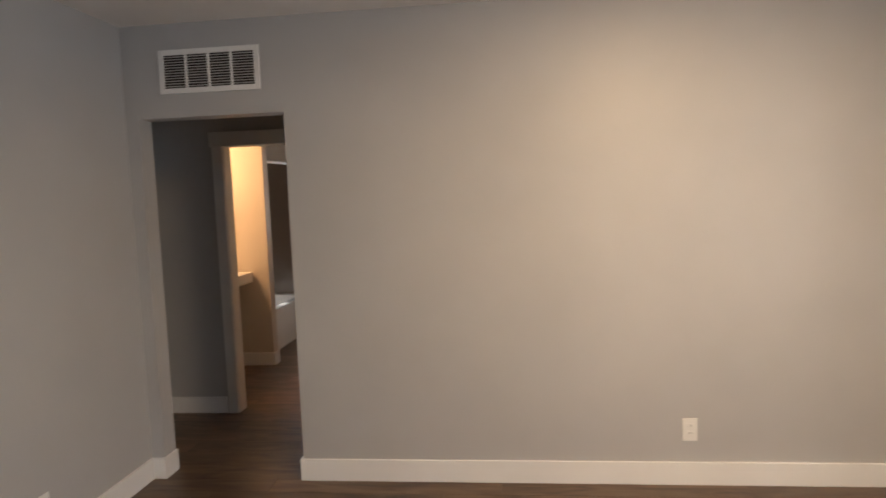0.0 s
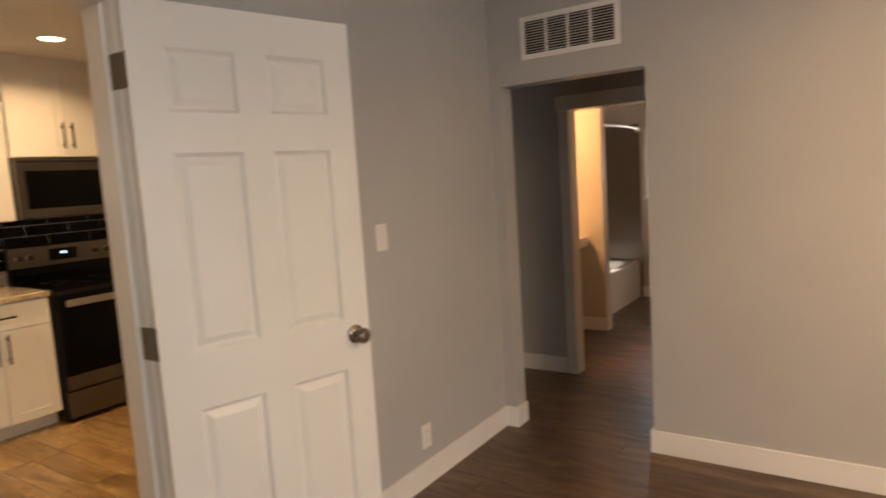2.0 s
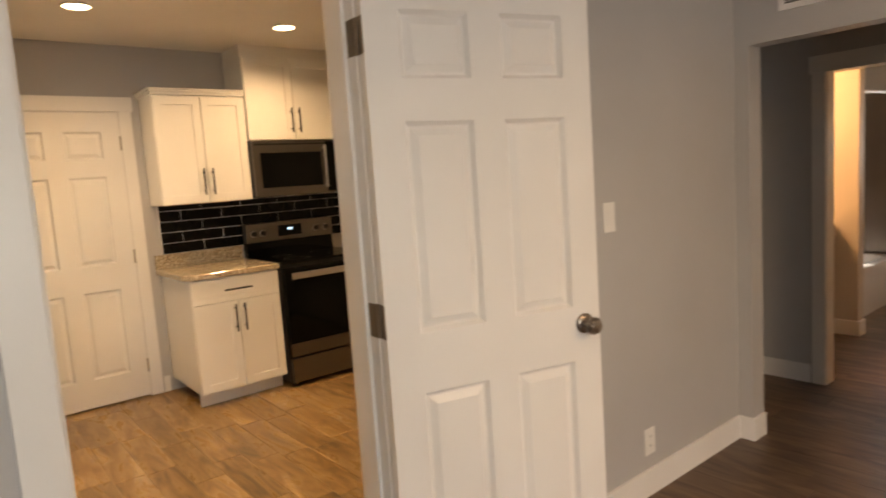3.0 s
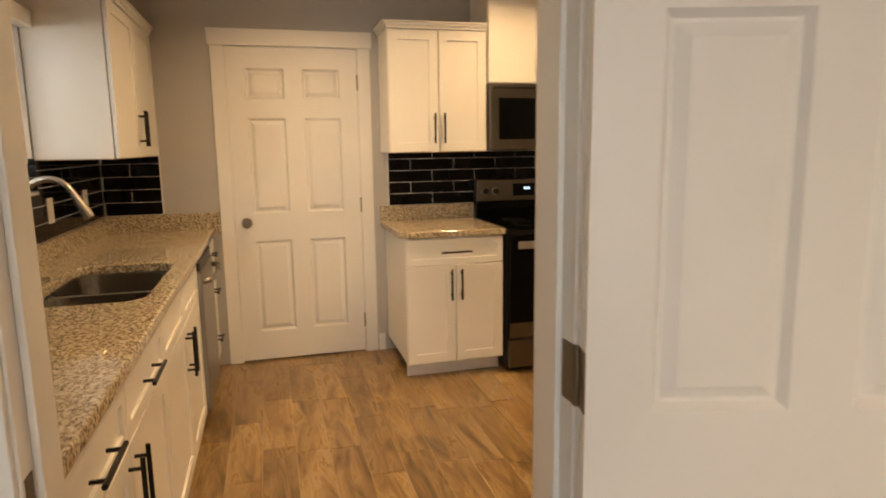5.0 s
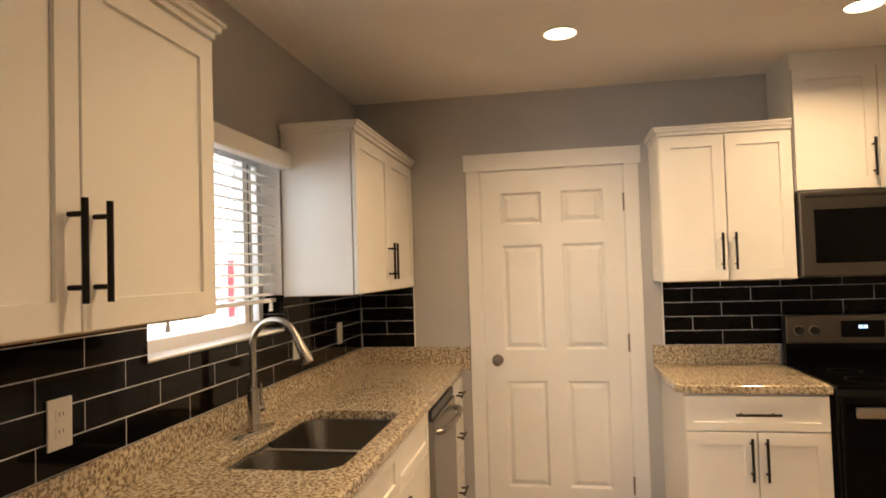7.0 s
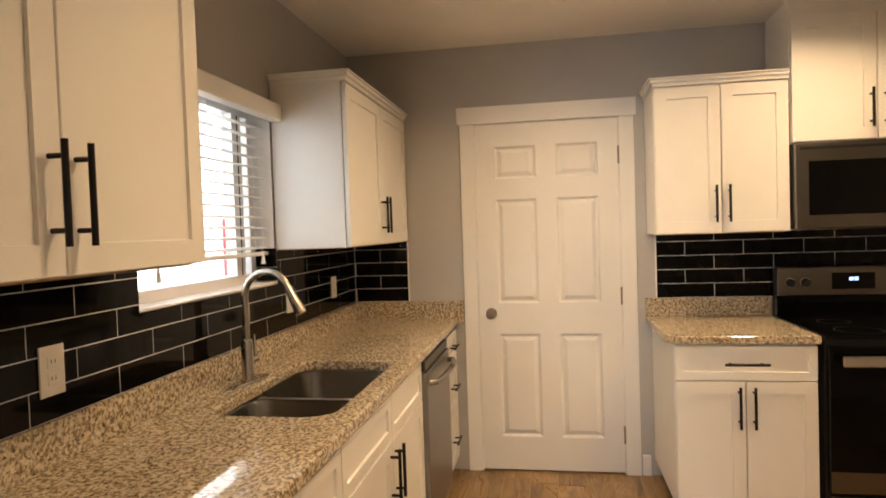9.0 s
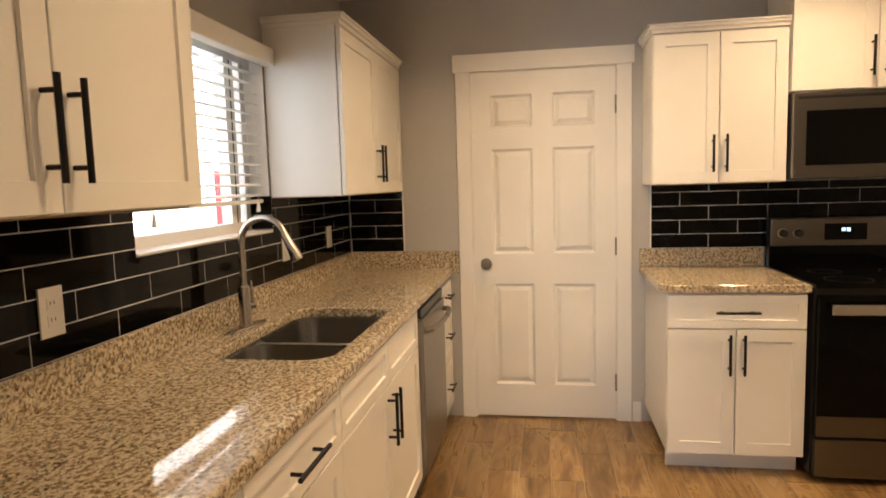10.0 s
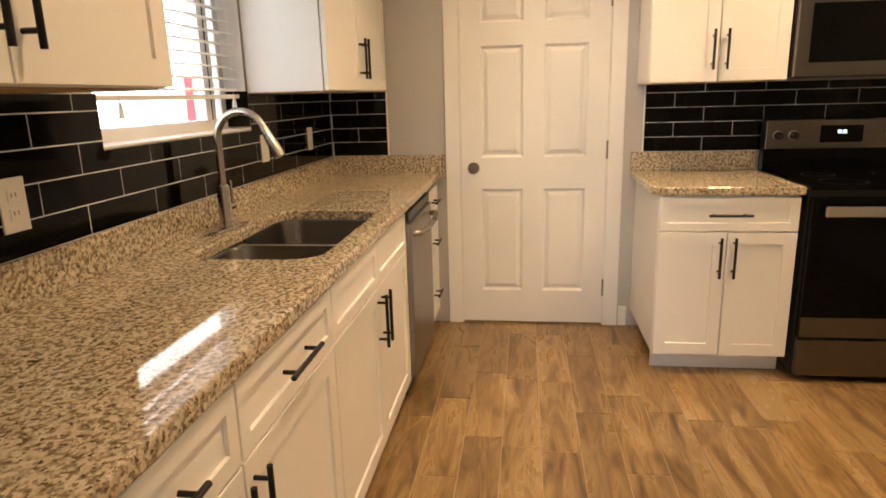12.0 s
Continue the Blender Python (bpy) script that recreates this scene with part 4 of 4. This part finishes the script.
pane = part("pane", boxes((VX0 + 0.04, VX1 - 0.04, BATH_Y1 + 0.048, BATH_Y1 + 0.052, VZ0 + 0.04, VZ1 - 0.04)), GLASS, bw)
pane.visible_shadow = False
part("window_sill", boxes((VX0 - 0.02, VX1 + 0.02, BATH_Y1 - 0.03, BATH_Y1 + 0.03, VZ0 - 0.02, VZ0 - 0.001), bevel=0.003), TRIM, bw)
towel = thing("towel_bar", Matrix(), "nickel towel bar under the bathroom window", "towel bar")
part("bar", rod(bmesh.new(), (-1.05, BATH_Y1 - 0.06, 1.06), (-0.5, BATH_Y1 - 0.06, 1.06), 0.008, 12), NICKEL, towel, smooth=True)
for x in (-1.04, -0.51):
    part("bracket", rod(bmesh.new(), (x, BATH_Y1 - 0.06, 1.06), (x, BATH_Y1, 1.06), 0.011, 12), NICKEL, towel)

# ---- outside ----
structure("ground", boxes((-60, 60, -60, 60, -0.5, -0.18)), CONCRETE, "pale concrete ground outside", "ground")
house = thing("neighbour_house", Matrix(), "white sided house across the yard in bright sun", "house")
# Wall carried up beyond view so the worktop mirrors sunlit siding.
part("wall", boxes((-16, 6, -3.2, -3.0, -0.18, 5.7)), SIDING, house)
for k in range(30):
    z = -0.15 + 0.19 * k
    part("siding_board", boxes((-16, 6, -3.0, -2.986, z, z + 0.182)), SIDING, house)
part("shutter", boxes((-11.05, -10.12, -2.984, -2.94, 0.80, 1.74), bevel=0.004), RED, house, "bright red shutter")

# ---- backsplash tiles ----
def tile_field(name, m, length, rows_, z0, label, start, skip=()):
    """Black tiles in running bond on a grout bed; local frame: faces -y, x along the wall."""
    top = z0 + rows_[-1][1]
    strips = [(0, length, -0.0104, -0.001, z0, top)]
    for sx0, sx1, sz0, sz1 in skip:
        strips = [(0, sx0, -0.0104, -0.001, z0, top), (sx1, length, -0.0104, -0.001, z0, top), (sx0, sx1, -0.0104, -0.001, z0, sz0)]
    bed = tagged(new(name, to_mesh(name, boxes(*strips), GROUT)), label, "backsplash", kind="structure")
    bed.matrix_basis = m
    cache = {}
    for k, (za, zb) in enumerate(rows_):
        x = start - (0.1535 if k % 2 else 0.0)
        while x < length:
            a, b = max(x, 0.0) + 0.0015, min(x + 0.307, length) - 0.0015
            x += 0.307
            if length - b < 0.03:
                b = length - 0.0018
            if b - a < 0.03:
                continue
            pieces = [(a, b, za + 0.0015, zb - 0.0015)]
            for sx0, sx1, sz0, sz1 in skip:
                nxt = []
                for pa, pb, pz0, pz1 in pieces:
                    if pb <= sx0 or pa >= sx1 or z0 + pz1 <= sz0 or z0 + pz0 >= sz1:
                        nxt.append((pa, pb, pz0, pz1))
                        continue
                    if pa < sx0 - 0.025:
                        nxt.append((pa, sx0, pz0, pz1))
                    if pb > sx1 + 0.025:
                        nxt.append((sx1, pb, pz0, pz1))
                    if z0 + pz0 < sz0 - 0.006:
                        nxt.append((max(pa, sx0), min(pb, sx1), pz0, sz0 - z0))
                pieces = nxt
            for pa, pb, pz0, pz1 in pieces:
                key = (round(pb - pa, 3), round(pz1 - pz0, 3))
                if key not in cache:
                    cache[key] = to_mesh("tile", boxes((0, pb - pa, -0.0112, -0.006, 0, pz1 - pz0), bevel=0.0008), TILE)
                t = new("tile", cache[key])
                t.parent = bed
                t.location = (pa, 0, z0 + pz0)
    return bed


PITCH = 0.0785
SZ = TOPZ + 0.1025
ROWS5 = [(k * PITCH, (k + 1) * PITCH) for k in range(4)] + [(4 * PITCH, 0.3585)]
LW = PX0 - 0.002 - FARX
bed_skip = [(PX0 - 0.002 - WX1, PX0 - 0.002 - WX0, WZ0 - 0.002, 9.0)]
tile_field("backsplash_window", pose(PX0 - 0.002, WINY, 0, 0, 0, 180), LW - 0.012, ROWS5, SZ, "black glazed tile backsplash under the window", -0.170, bed_skip)
tile_field("backsplash_corner", pose(FARX, WINY + 0.012, 0, 0, 0, 90), 0.330, ROWS5, SZ, "black glazed tile backsplash at the corner", -0.3005)
tile_field("backsplash_stove", pose(FARX, 2.932, 0, 0, 0, 90), 1.80, ROWS5, SZ, "black glazed tile backsplash behind the stove", 0.0)

for m, x in ((pose(FARX, WINY + 0.012, 0, 0, 0, 90), 0.330), (pose(FARX, 2.932, 0, 0, 0, 90), -0.005)):
    strip = structure("trim_tile_edge", boxes((x, x + 0.005, -0.0125, -0.001, SZ, SZ + 0.3585)), TRIM, "thin white edge strip ending the black tile", "tile trim")
    strip.matrix_basis = m

# ---- floor planks ----
def planks(floor, x0, x1, y0, y1, length, width, gap, material, seed, thick=0.006):
    rng = random.Random(seed)
    cache = {}
    y, k = y0, 0
    while y < y1 - 0.005:
        w = min(width, y1 - y)
        x = x0 - rng.random() * length * 0.9
        while x < x1:
            a, b = max(x, x0), min(x + length, x1)
            x += length
            if b - a < 0.03:
                continue
            key = (round(b - a, 2), round(w, 3))
            if key not in cache:
                cache[key] = to_mesh("plank", boxes((0, key[0] - gap, 0, w - gap, -0.012, 0), bevel=0.0009), material)
            p = new("plank", cache[key])
            p.parent = floor
            p.location = (a, y, 0.0)
        y += width


planks(floor_kitchen, FARX + 0.001, PX0 + 0.06, 1.132, KNORTH, 0.612, 0.153, 0.0026, KITCHEN_WOOD, 4)
planks(floor_room, PX0 + 0.061, ROOM_X1, ROOM_Y0, AY, 1.22, 0.178, 0.0008, ROOM_WOOD, 7)
planks(floor_room, -1.9, 0.6, AY, BATH_Y1, 1.22, 0.178, 0.0008, ROOM_WOOD, 9)
